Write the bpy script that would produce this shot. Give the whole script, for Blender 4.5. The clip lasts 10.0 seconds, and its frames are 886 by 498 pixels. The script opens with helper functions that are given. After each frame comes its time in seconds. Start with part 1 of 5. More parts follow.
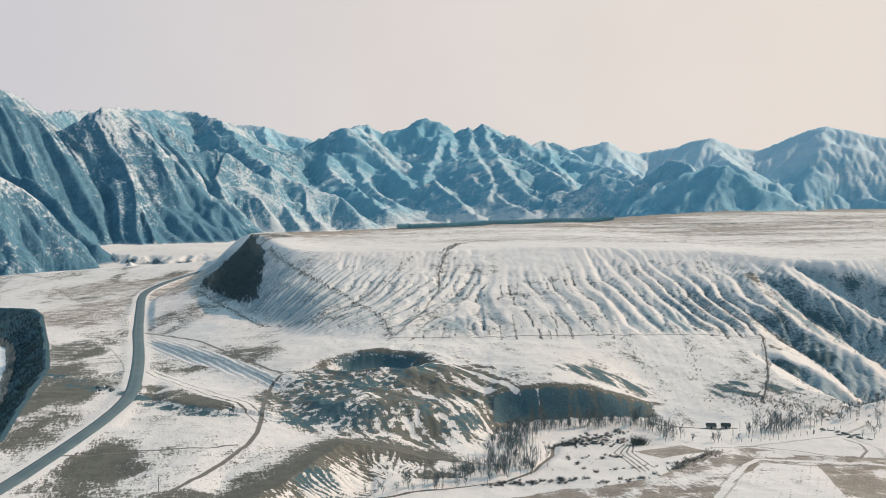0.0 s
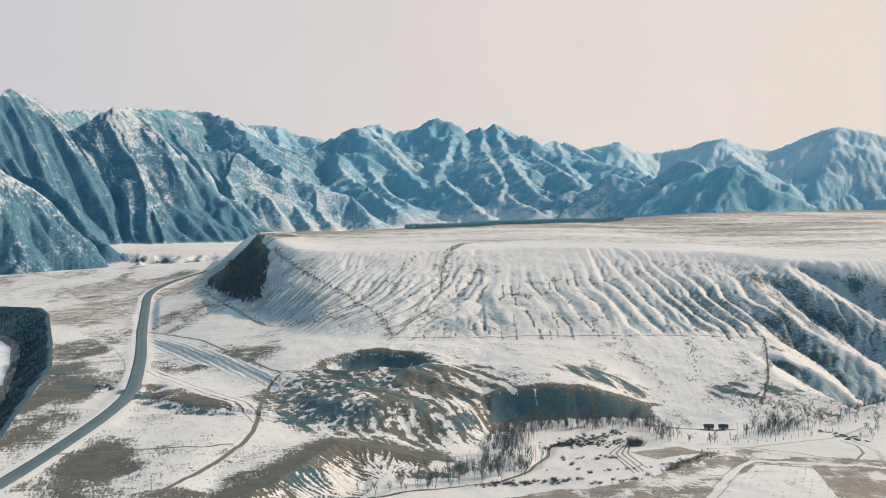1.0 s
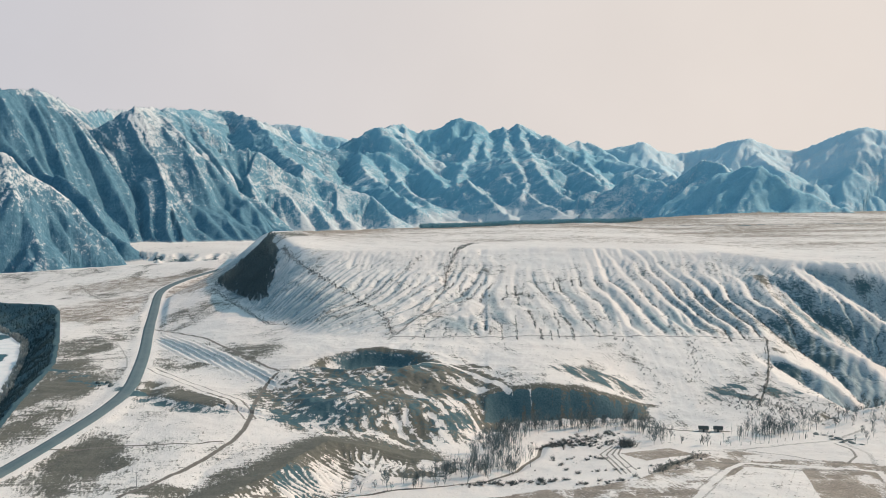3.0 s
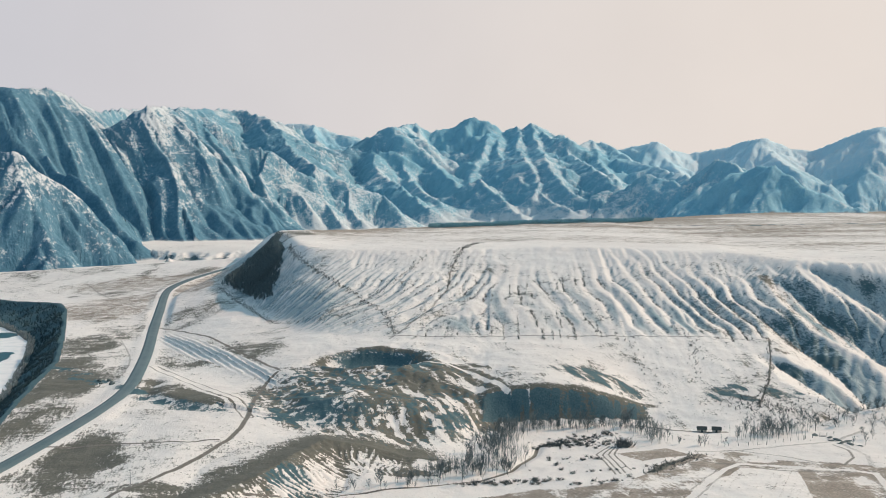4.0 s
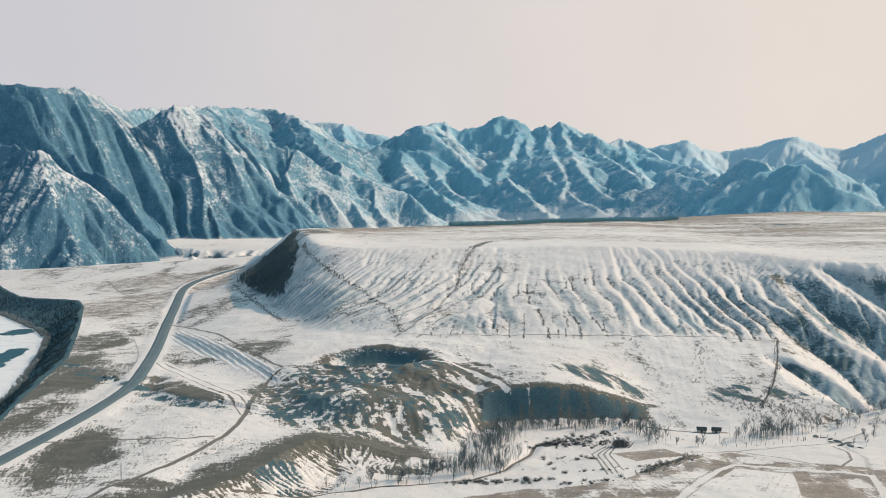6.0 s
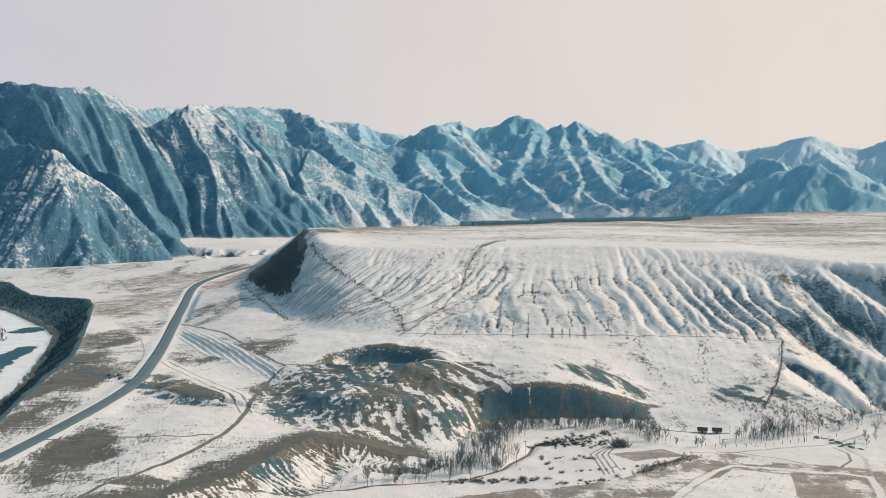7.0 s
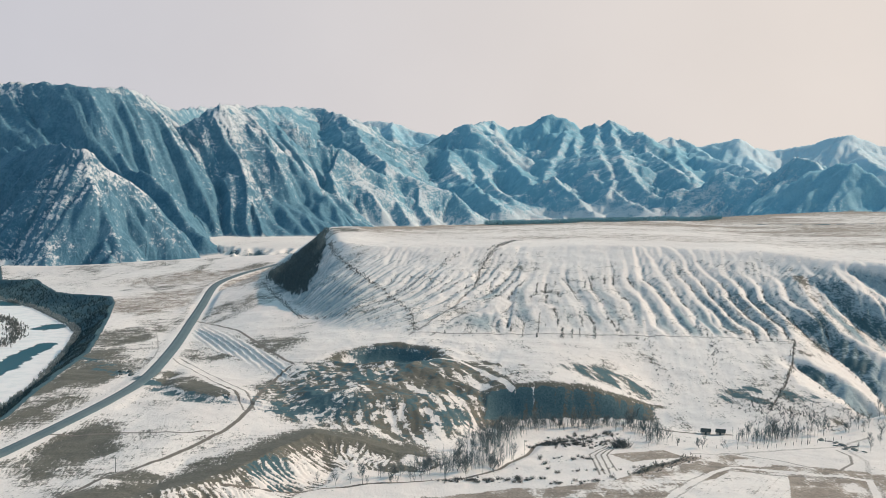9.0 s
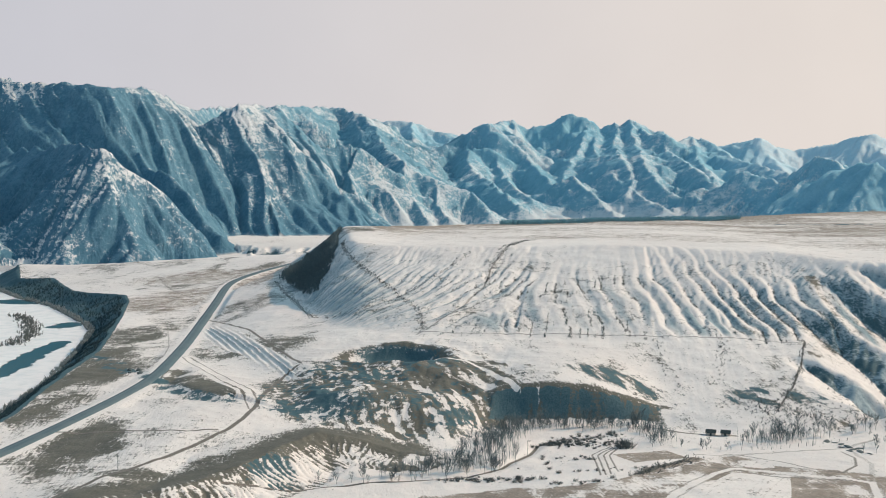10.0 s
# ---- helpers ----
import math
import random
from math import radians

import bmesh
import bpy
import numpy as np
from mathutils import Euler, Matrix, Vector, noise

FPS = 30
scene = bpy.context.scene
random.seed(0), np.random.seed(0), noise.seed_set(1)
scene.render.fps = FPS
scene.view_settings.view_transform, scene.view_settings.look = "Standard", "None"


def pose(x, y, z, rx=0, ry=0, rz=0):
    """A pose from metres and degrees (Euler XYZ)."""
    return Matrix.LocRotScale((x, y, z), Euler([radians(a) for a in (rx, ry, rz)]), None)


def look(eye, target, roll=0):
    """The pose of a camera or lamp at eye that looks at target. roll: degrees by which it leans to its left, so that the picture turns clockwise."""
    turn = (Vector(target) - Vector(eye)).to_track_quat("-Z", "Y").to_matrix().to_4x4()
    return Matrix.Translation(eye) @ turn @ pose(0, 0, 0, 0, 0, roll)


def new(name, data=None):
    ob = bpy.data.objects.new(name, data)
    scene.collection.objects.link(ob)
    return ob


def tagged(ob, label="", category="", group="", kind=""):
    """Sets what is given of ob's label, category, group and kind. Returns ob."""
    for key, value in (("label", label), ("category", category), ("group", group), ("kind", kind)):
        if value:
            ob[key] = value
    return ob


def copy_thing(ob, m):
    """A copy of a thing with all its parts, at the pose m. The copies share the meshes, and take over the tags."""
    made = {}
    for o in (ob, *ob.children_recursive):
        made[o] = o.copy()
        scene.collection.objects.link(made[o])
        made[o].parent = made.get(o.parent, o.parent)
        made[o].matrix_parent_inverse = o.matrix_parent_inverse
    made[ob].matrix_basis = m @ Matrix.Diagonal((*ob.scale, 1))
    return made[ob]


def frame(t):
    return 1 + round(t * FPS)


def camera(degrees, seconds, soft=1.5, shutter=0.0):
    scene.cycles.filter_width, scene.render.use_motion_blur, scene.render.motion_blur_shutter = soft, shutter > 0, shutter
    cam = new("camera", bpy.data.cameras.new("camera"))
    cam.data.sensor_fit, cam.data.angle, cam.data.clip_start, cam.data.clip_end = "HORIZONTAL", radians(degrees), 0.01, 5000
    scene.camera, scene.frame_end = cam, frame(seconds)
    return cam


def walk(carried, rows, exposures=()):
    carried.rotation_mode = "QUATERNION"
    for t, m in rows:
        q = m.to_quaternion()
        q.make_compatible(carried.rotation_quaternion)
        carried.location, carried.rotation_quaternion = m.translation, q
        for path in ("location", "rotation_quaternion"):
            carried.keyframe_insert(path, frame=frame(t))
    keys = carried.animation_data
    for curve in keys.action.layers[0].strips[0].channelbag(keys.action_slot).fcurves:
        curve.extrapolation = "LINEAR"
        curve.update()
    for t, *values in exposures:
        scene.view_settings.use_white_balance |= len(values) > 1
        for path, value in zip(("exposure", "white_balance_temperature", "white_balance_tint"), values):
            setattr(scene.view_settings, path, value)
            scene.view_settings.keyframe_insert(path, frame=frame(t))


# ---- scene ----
cam = camera(45.93, 10.0, 0.9)
walk(cam, [
    (0, pose(0.00, 0.00, 120.00) @ pose(0, 0, 0, 0, 0, 0.000) @ pose(0, 0, 0, 86.937) @ pose(0, 0, 0, 0, 0, 0.000)),
    (0.5, pose(3.82, -0.07, 120.06) @ pose(0, 0, 0, 0, 0, 0.361) @ pose(0, 0, 0, 86.933) @ pose(0, 0, 0, 0, 0, 0.040)),
    (1, pose(7.77, -0.20, 120.06) @ pose(0, 0, 0, 0, 0, 0.724) @ pose(0, 0, 0, 86.936) @ pose(0, 0, 0, 0, 0, 0.087)),
    (1.5, pose(11.77, -0.25, 120.05) @ pose(0, 0, 0, 0, 0, 1.072) @ pose(0, 0, 0, 86.932) @ pose(0, 0, 0, 0, 0, 0.117)),
    (2, pose(15.48, -0.27, 120.06) @ pose(0, 0, 0, 0, 0, 1.417) @ pose(0, 0, 0, 86.937) @ pose(0, 0, 0, 0, 0, 0.170)),
    (2.5, pose(19.29, -0.13, 120.04) @ pose(0, 0, 0, 0, 0, 1.769) @ pose(0, 0, 0, 86.928) @ pose(0, 0, 0, 0, 0, 0.221)),
    (4, pose(31.45, 0.17, 120.05) @ pose(0, 0, 0, 0, 0, 2.969) @ pose(0, 0, 0, 86.878) @ pose(0, 0, 0, 0, 0, 0.359)),
    (4.5, pose(35.41, 0.43, 120.00) @ pose(0, 0, 0, 0, 0, 3.387) @ pose(0, 0, 0, 86.866) @ pose(0, 0, 0, 0, 0, 0.374)),
    (5, pose(39.53, 0.84, 119.90) @ pose(0, 0, 0, 0, 0, 3.845) @ pose(0, 0, 0, 86.856) @ pose(0, 0, 0, 0, 0, 0.383)),
    (5.5, pose(43.56, 1.14, 120.03) @ pose(0, 0, 0, 0, 0, 4.283) @ pose(0, 0, 0, 86.816) @ pose(0, 0, 0, 0, 0, 0.391)),
    (7, pose(55.67, 1.80, 120.12) @ pose(0, 0, 0, 0, 0, 5.654) @ pose(0, 0, 0, 86.756) @ pose(0, 0, 0, 0, 0, 0.457)),
    (7.5, pose(59.67, 1.96, 120.18) @ pose(0, 0, 0, 0, 0, 6.151) @ pose(0, 0, 0, 86.736) @ pose(0, 0, 0, 0, 0, 0.483)),
    (8, pose(63.80, 2.15, 120.24) @ pose(0, 0, 0, 0, 0, 6.660) @ pose(0, 0, 0, 86.717) @ pose(0, 0, 0, 0, 0, 0.503)),
    (8.5, pose(67.85, 2.48, 120.29) @ pose(0, 0, 0, 0, 0, 7.160) @ pose(0, 0, 0, 86.703) @ pose(0, 0, 0, 0, 0, 0.503)),
    (9, pose(71.87, 2.86, 120.28) @ pose(0, 0, 0, 0, 0, 7.650) @ pose(0, 0, 0, 86.693) @ pose(0, 0, 0, 0, 0, 0.533)),
    (9.5, pose(75.82, 3.05, 120.32) @ pose(0, 0, 0, 0, 0, 8.253) @ pose(0, 0, 0, 86.678) @ pose(0, 0, 0, 0, 0, 0.538)),
    (10, pose(79.88, 3.52, 120.52) @ pose(0, 0, 0, 0, 0, 8.814) @ pose(0, 0, 0, 86.652) @ pose(0, 0, 0, 0, 0, 0.552)),
])

# ---- light: a low sun beyond the plateau to the east, a pale hazy sky ----
SUN_AZ, SUN_EL = radians(60), radians(33)      # from +y towards +x, and above the horizon
sun_way = Vector((math.sin(SUN_AZ) * math.cos(SUN_EL), math.cos(SUN_AZ) * math.cos(SUN_EL), math.sin(SUN_EL)))
sun = new("sun", bpy.data.lights.new("sun", "SUN"))
sun.data.energy, sun.data.angle, sun.data.color = 3.5, radians(0.8), (1.0, 0.72, 0.535)
sun.matrix_world = look(sun_way * 1000, (0, 0, 0))

world = bpy.data.worlds.new("sky")
scene.world = world
world.use_nodes = True
wn, wl = world.node_tree.nodes, world.node_tree.links
wn.clear()
w_out, w_bg = wn.new("ShaderNodeOutputWorld"), wn.new("ShaderNodeBackground")
w_sky = wn.new("ShaderNodeTexSky")
w_sky.sky_type, w_sky.sun_disc = "NISHITA", False
w_sky.sun_elevation, w_sky.sun_rotation = SUN_EL, SUN_AZ
w_sky.air_density, w_sky.dust_density, w_sky.ozone_density = 1.0, 1.0, 1.0
w_tc, w_sep = wn.new("ShaderNodeTexCoord"), wn.new("ShaderNodeSeparateXYZ")
w_ramp, w_mix = wn.new("ShaderNodeMapRange"), wn.new("ShaderNodeMix")
w_ramp.interpolation_type = "SMOOTHSTEP"
w_ramp.inputs["From Min"].default_value, w_ramp.inputs["From Max"].default_value = 0.17, 0.30
w_ramp.inputs["To Min"].default_value, w_ramp.inputs["To Max"].default_value = 1.0, 0.24
w_mix.data_type = "RGBA"
SKY_GAIN = 0.10
w_haze, w_side = wn.new("ShaderNodeMix"), wn.new("ShaderNodeMapRange")
w_haze.data_type, w_side.interpolation_type = "RGBA", "SMOOTHSTEP"
w_side.inputs["From Min"].default_value, w_side.inputs["From Max"].default_value = -0.7, 0.35
w_haze.inputs["A"].default_value = (5.7, 5.75, 6.3, 1)      # horizon haze away from the sun, on the sky texture's own scale
w_haze.inputs["B"].default_value = (7.9, 7.15, 6.6, 1)      # and towards it
w_cloud, w_soft, w_veil = wn.new("ShaderNodeTexNoise"), wn.new("ShaderNodeMapRange"), wn.new("ShaderNodeVectorMath")
w_cloud.inputs["Scale"].default_value, w_cloud.inputs["Detail"].default_value = 7.0, 5.0
w_soft.inputs["To Min"].default_value, w_soft.inputs["To Max"].default_value = 0.95, 1.05      # faint high cloud
w_veil.operation = "SCALE"
wl.new(w_cloud.outputs["Fac"], w_soft.inputs["Value"])
wl.new(w_haze.outputs["Result"], w_veil.inputs[0])
wl.new(w_soft.outputs[0], w_veil.inputs["Scale"])
wl.new(w_veil.outputs[0], w_mix.inputs["B"])
wl.new(w_tc.outputs["Generated"], w_sep.inputs[0])
wl.new(w_sep.outputs["Z"], w_ramp.inputs["Value"])
wl.new(w_sep.outputs["X"], w_side.inputs["Value"])
wl.new(w_side.outputs[0], w_haze.inputs["Factor"])
wl.new(w_ramp.outputs[0], w_mix.inputs["Factor"])
w_tint = wn.new("ShaderNodeMix")
w_tint.data_type, w_tint.blend_type = "RGBA", "MULTIPLY"
w_tint.inputs["Factor"].default_value = 1.0
w_tint.inputs["B"].default_value = (0.53, 1.45, 1.37, 1)   # cold winter sky
wl.new(w_sky.outputs[0], w_tint.inputs["A"])
wl.new(w_tint.outputs["Result"], w_mix.inputs["A"])
wl.new(w_mix.outputs["Result"], w_bg.inputs["Color"])
w_bg.inputs["Strength"].default_value = SKY_GAIN
wl.new(w_bg.outputs[0], w_out.inputs[0])


# ---- materials ----
def rgb(r, g, b):
    return (r, g, b, 1.0)


class Mat:
    """A small helper to wire node materials."""

    def __init__(self, name, rough=0.8, spec=0.3):
        self.m = bpy.data.materials.new(name)
        self.m.use_nodes = True
        self.n, self.l = self.m.node_tree.nodes, self.m.node_tree.links
        self.b = self.n["Principled BSDF"]
        self.b.inputs["Roughness"].default_value = rough
        self.b.inputs["Specular IOR Level"].default_value = spec
        self.pos = self.n.new("ShaderNodeNewGeometry").outputs["Position"]

    def put(self, sock, v):
        if isinstance(v, (int, float)):
            sock.default_value = v
        elif isinstance(v, tuple):
            sock.default_value = v
        else:
            self.l.new(v, sock)

    def noise(self, scale, detail=4.0, rough=0.55, stretch=None, turn=0.0, distort=0.0):
        nd = self.n.new("ShaderNodeTexNoise")
        nd.inputs["Scale"].default_value, nd.inputs["Detail"].default_value = scale, detail
        nd.inputs["Roughness"].default_value, nd.inputs["Distortion"].default_value = rough, distort
        src = self.pos
        if stretch:
            mp = self.n.new("ShaderNodeMapping")
            mp.vector_type = "TEXTURE"
            mp.inputs["Scale"].default_value = stretch
            mp.inputs["Rotation"].default_value = (0, 0, turn)
            self.l.new(src, mp.inputs[0])
            src = mp.outputs[0]
        self.l.new(src, nd.inputs["Vector"])
        return nd.outputs["Fac"]

    def attr(self, name):
        nd = self.n.new("ShaderNodeAttribute")
        nd.attribute_name = name
        return nd.outputs["Fac"]

    def op(self, kind, a, b=0.0, c=0.0):
        nd = self.n.new("ShaderNodeMath")
        nd.operation = kind
        for i, v in enumerate((a, b, c)):
            self.put(nd.inputs[i], v)
        return nd.outputs[0]

    def step(self, v, lo, hi, a=0.0, b=1.0):
        nd = self.n.new("ShaderNodeMapRange")
        nd.interpolation_type = "SMOOTHSTEP"
        for i, x in enumerate((v, lo, hi, a, b)):
            self.put(nd.inputs[i], x)
        return nd.outputs[0]

    def mix(self, f, a, b):
        nd = self.n.new("ShaderNodeMix")
        nd.data_type = "RGBA"
        self.put(nd.inputs["Factor"], f)
        self.put(nd.inputs["A"], a)
        self.put(nd.inputs["B"], b)
        return nd.outputs["Result"]

    def bump(self, h, dist, strength=1.0):
        nd = self.n.new("ShaderNodeBump")
        nd.inputs["Distance"].default_value, nd.inputs["Strength"].default_value = dist, strength
        self.l.new(h, nd.inputs["Height"])
        self.l.new(nd.outputs[0], self.b.inputs["Normal"])

    def colour(self, c):
        self.put(self.b.inputs["Base Color"], c)


def ground_material():
    k = Mat("snow_grass_rock_ground", 0.75, 0.25)
    fine = k.noise(1.2, 6, 0.75)
    mid = k.noise(0.09, 5, 0.6)
    streak = k.noise(0.9, 5, 0.65, (1.0, 5.0, 1.0), 0.26)
    drift = k.noise(0.6, 5, 0.65, (7.0, 1.3, 1.0), 0.1)
    big = k.noise(0.012, 3)
    # dry grass showing through thin snow
    grass = k.mix(k.step(mid, 0.35, 0.7), rgb(0.135, 0.132, 0.112), rgb(0.205, 0.196, 0.165))
    grass = k.mix(k.step(fine, 0.3, 0.75), grass, rgb(0.085, 0.088, 0.078))
    pinkish = k.mix(k.step(k.op("ADD", fine, k.op("MULTIPLY", k.op("SUBTRACT", mid, 0.5), 0.5)), 0.36, 0.66), rgb(0.40, 0.345, 0.295), rgb(0.21, 0.18, 0.155))
    grass = k.mix(k.step(k.attr("stubble"), 0.2, 0.8), grass, pinkish)
    snow = k.mix(k.step(big, 0.35, 0.65), rgb(0.835, 0.79, 0.76), rgb(0.775, 0.73, 0.705))
    snow = k.mix(k.step(fine, 0.51, 0.72, 0, 0.55), snow, rgb(0.42, 0.40, 0.37))
    thr = k.op("ADD", k.op("MULTIPLY", k.op("SUBTRACT", fine, 0.5), 1.1), k.op("MULTIPLY", k.op("SUBTRACT", mid, 0.5), 0.8))
    thr = k.op("ADD", thr, k.op("ADD", k.op("MULTIPLY", k.op("SUBTRACT", streak, 0.5), 1.1), k.op("MULTIPLY", k.op("SUBTRACT", drift, 0.5), 0.7)))
    tuft = k.noise(0.55, 3, 0.8)
    thr = k.op("ADD", thr, k.step(k.op("ADD", tuft, k.op("MULTIPLY", k.op("SUBTRACT", mid, 0.5), 0.35)), 0.60, 0.70, 0, 0.4))
    bare = k.step(k.op("ADD", k.attr("bare"), thr), 0.32, 0.64)
    col = k.mix(bare, snow, grass)
    # thin snow over grey-blue scrub, which also holds painted shade
    veil = k.op("MULTIPLY", k.step(k.op("ADD", k.attr("thin_shade"), k.op("MULTIPLY", k.op("SUBTRACT", fine, 0.5), 0.35)), 0.05, 0.85), 0.85)
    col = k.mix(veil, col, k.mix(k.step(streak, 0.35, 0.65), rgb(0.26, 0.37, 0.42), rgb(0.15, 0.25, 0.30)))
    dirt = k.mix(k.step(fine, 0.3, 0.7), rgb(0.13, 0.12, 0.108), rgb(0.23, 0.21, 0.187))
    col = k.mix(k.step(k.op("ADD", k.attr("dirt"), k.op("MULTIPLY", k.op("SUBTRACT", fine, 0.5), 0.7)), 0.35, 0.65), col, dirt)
    # blue-dark scrub; the tone also stands for shade on turned-away faces
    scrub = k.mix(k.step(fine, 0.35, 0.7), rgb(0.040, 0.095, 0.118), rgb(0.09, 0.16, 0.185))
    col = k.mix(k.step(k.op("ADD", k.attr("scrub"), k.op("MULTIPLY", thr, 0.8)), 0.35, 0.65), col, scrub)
    # mountains: slate with thin snow; their blue and paleness are painted haze
    r1 = k.noise(0.035, 6, 0.65)
    r2 = k.noise(0.008, 5, 0.6)
    haze_tint = k.attr("haze_tint")
    rock_a = k.mix(haze_tint, rgb(0.055, 0.158, 0.238), rgb(0.175, 0.405, 0.530))
    rock_b = k.mix(haze_tint, rgb(0.100, 0.225, 0.315), rgb(0.225, 0.470, 0.590))
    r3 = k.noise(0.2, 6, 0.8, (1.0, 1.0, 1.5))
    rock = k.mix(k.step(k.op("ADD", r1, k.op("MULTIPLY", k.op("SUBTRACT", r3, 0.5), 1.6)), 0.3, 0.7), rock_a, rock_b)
    # the farthest ranges get a still paler coat of haze
    rock = k.mix(k.step(haze_tint, 1.0, 2.0), rock, rgb(0.50, 0.69, 0.79))
    # snow cover, partly painted light: more on the sun-facing sides
    rsnow = k.op("ADD", k.attr("frost_light"), k.op("ADD", k.op("MULTIPLY", k.op("SUBTRACT", r1, 0.5), 1.0), k.op("ADD", k.op("MULTIPLY", k.op("SUBTRACT", r3, 0.5), 2.1), k.op("MULTIPLY", k.op("SUBTRACT", r2, 0.5), 0.9))))
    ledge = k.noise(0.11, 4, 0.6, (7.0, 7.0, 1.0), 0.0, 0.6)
    rsnow = k.op("ADD", rsnow, k.op("MULTIPLY", k.op("SUBTRACT", ledge, 0.5), k.op("SUBTRACT", 0.8, k.op("MULTIPLY", haze_tint, 0.5))))
    mount = k.mix(k.op("MULTIPLY", k.step(rsnow, 0.38, 0.72, 0.0, 0.9), k.op("SUBTRACT", 1.0, k.op("MULTIPLY", haze_tint, 0.32))), rock, rgb(0.70, 0.72, 0.74))
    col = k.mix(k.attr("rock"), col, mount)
    # river ice and open water
    ice = k.mix(k.step(mid, 0.4, 0.7), rgb(0.82, 0.83, 0.84), rgb(0.70, 0.74, 0.76))
    col = k.mix(k.step(k.attr("ice"), 0.4, 0.6), col, ice)
    wet = k.step(k.op("ADD", k.attr("water"), k.op("MULTIPLY", k.op("SUBTRACT", mid, 0.5), 1.2)), 0.47, 0.53)
    col = k.mix(wet, col, rgb(0.014, 0.085, 0.11))
    k.put(k.b.inputs["Roughness"], k.op("SUBTRACT", 0.78, k.op("MULTIPLY", wet, 0.48)))
    k.colour(col)
    gul = k.noise(0.045, 6, 0.7, (1.0, 1.0, 2.8))
    low = k.op("MULTIPLY", k.op("ADD", k.op("ADD", k.op("MULTIPLY", fine, 0.2), k.op("MULTIPLY", streak, 0.35)), mid), k.op("SUBTRACT", 1.0, wet))
    high = k.op("ADD", k.op("MULTIPLY", gul, 9.0), k.op("MULTIPLY", r3, 2.4))
    high = k.op("MULTIPLY", high, k.op("SUBTRACT", 1.0, k.op("MULTIPLY", k.op("MINIMUM", haze_tint, 1.0), 0.3)))
    k.bump(k.op("ADD", k.op("MULTIPLY", low, k.op("SUBTRACT", 1.0, k.attr("rock"))), k.op("MULTIPLY", high, k.attr("rock"))), 0.8, 0.6)
    return k.m


# ---- terrain: landforms as smooth curves in plan, heights above the river ----
def lattice(ix, iy, seed):
    h = (ix * 374761393 + iy * 668265263 + seed * 974634777) & 0x7FFFFFFF
    h = ((h ^ (h >> 13)) * 1274126177) & 0x7FFFFFFF
    return ((h ^ (h >> 16)) & 0xFFFFF) / 524287.5 - 1.0


def vnoise(x, y, seed=0):
    fx, fy = np.floor(x), np.floor(y)
    ix, iy = fx.astype(np.int64), fy.astype(np.int64)
    u, v = x - fx, y - fy
    u, v = u * u * u * (u * (u * 6 - 15) + 10), v * v * v * (v * (v * 6 - 15) + 10)
    a, b = lattice(ix, iy, seed), lattice(ix + 1, iy, seed)
    c, d = lattice(ix, iy + 1, seed), lattice(ix + 1, iy + 1, seed)
    return (a + (b - a) * u) * (1 - v) + (c + (d - c) * u) * v


def fbm(x, y, size, octaves=4, seed=0, gain=0.5):
    out, amp, s = 0.0, 1.0, 1.0 / size
    for k in range(octaves):
        out = out + amp * vnoise(x * s * 0.8 - y * s * 0.6 + 17.3 * k, x * s * 0.6 + y * s * 0.8 - 9.1 * k, seed + k)
        amp, s = amp * gain, s * 2.03
    return out


def ridged(x, y, size, octaves=4, seed=0):
    out, amp, s = 0.0, 1.0, 1.0 / size
    for k in range(octaves):
        n = 1 - 2 * np.abs(vnoise(x * s * 0.8 - y * s * 0.6 + 5.7 * k, x * s * 0.6 + y * s * 0.8 + 3.3 * k, seed + k))
        out, amp, s = out + amp * n, amp * 0.5, s * 2.07
    return out


def sstep(lo, hi, v):
    t = np.clip((v - lo) / (hi - lo), 0, 1)
    return t * t * (3 - 2 * t)


def curve(knots):
    """A smooth function through (x, value) knots."""
    k = np.array(knots, float)
    xs = np.linspace(-900, 1300, 1101)
    vs = np.interp(xs, k[:, 0], k[:, 1])
    w = np.exp(-0.5 * (np.arange(-8, 9) / 2.5) ** 2)
    vs = np.convolve(np.pad(vs, 8, "edge"), w / w.sum(), "valid")
    return lambda q: np.interp(q, xs, vs)


def to_line(x, y, pts):
    """Distance to a polyline, the length along it, and its interpolated further columns, at each place."""
    p = np.array(pts, float)
    best = np.full(x.shape, 1e9)
    along, extra = np.zeros(x.shape), np.zeros((*x.shape, p.shape[1] - 2))
    run, turn = 0.0, np.zeros(x.shape)
    for a, b in zip(p, p[1:]):
        d = b[:2] - a[:2]
        n2 = d @ d
        t = np.clip(((x - a[0]) * d[0] + (y - a[1]) * d[1]) / n2, 0, 1)
        dist = np.hypot(x - a[0] - t * d[0], y - a[1] - t * d[1])
        m = dist < best
        best = np.where(m, dist, best)
        along = np.where(m, run + t * math.sqrt(n2), along)
        turn = np.where(m, d[0] * (y - a[1]) - d[1] * (x - a[0]), turn)
        if p.shape[1] > 2:
            extra[m] = (a[2:] + t[..., None] * (b - a)[2:])[m]
        run += math.sqrt(n2)
    to_line.left = turn > 0
    return best, along, extra


ROAD = [(-173, 330, 6), (-168, 375, 8), (-165, 401, 9), (-160, 443, 12), (-157, 495, 15), (-161, 537, 16), (-174, 589, 16), (-194, 663, 16),
        (-227, 773, 16), (-251, 861, 19), (-277, 955, 24), (-284, 999, 26), (-281, 1043, 29), (-273, 1085, 32), (-258, 1150, 36), (-250, 1200, 38)]
DIRT_ROAD = [(-112, 330), (-105, 364), (-99, 377), (-94, 394), (-88, 413), (-83, 438), (-82, 456), (-84, 477), (-89, 518), (-91, 552), (-88, 568)]
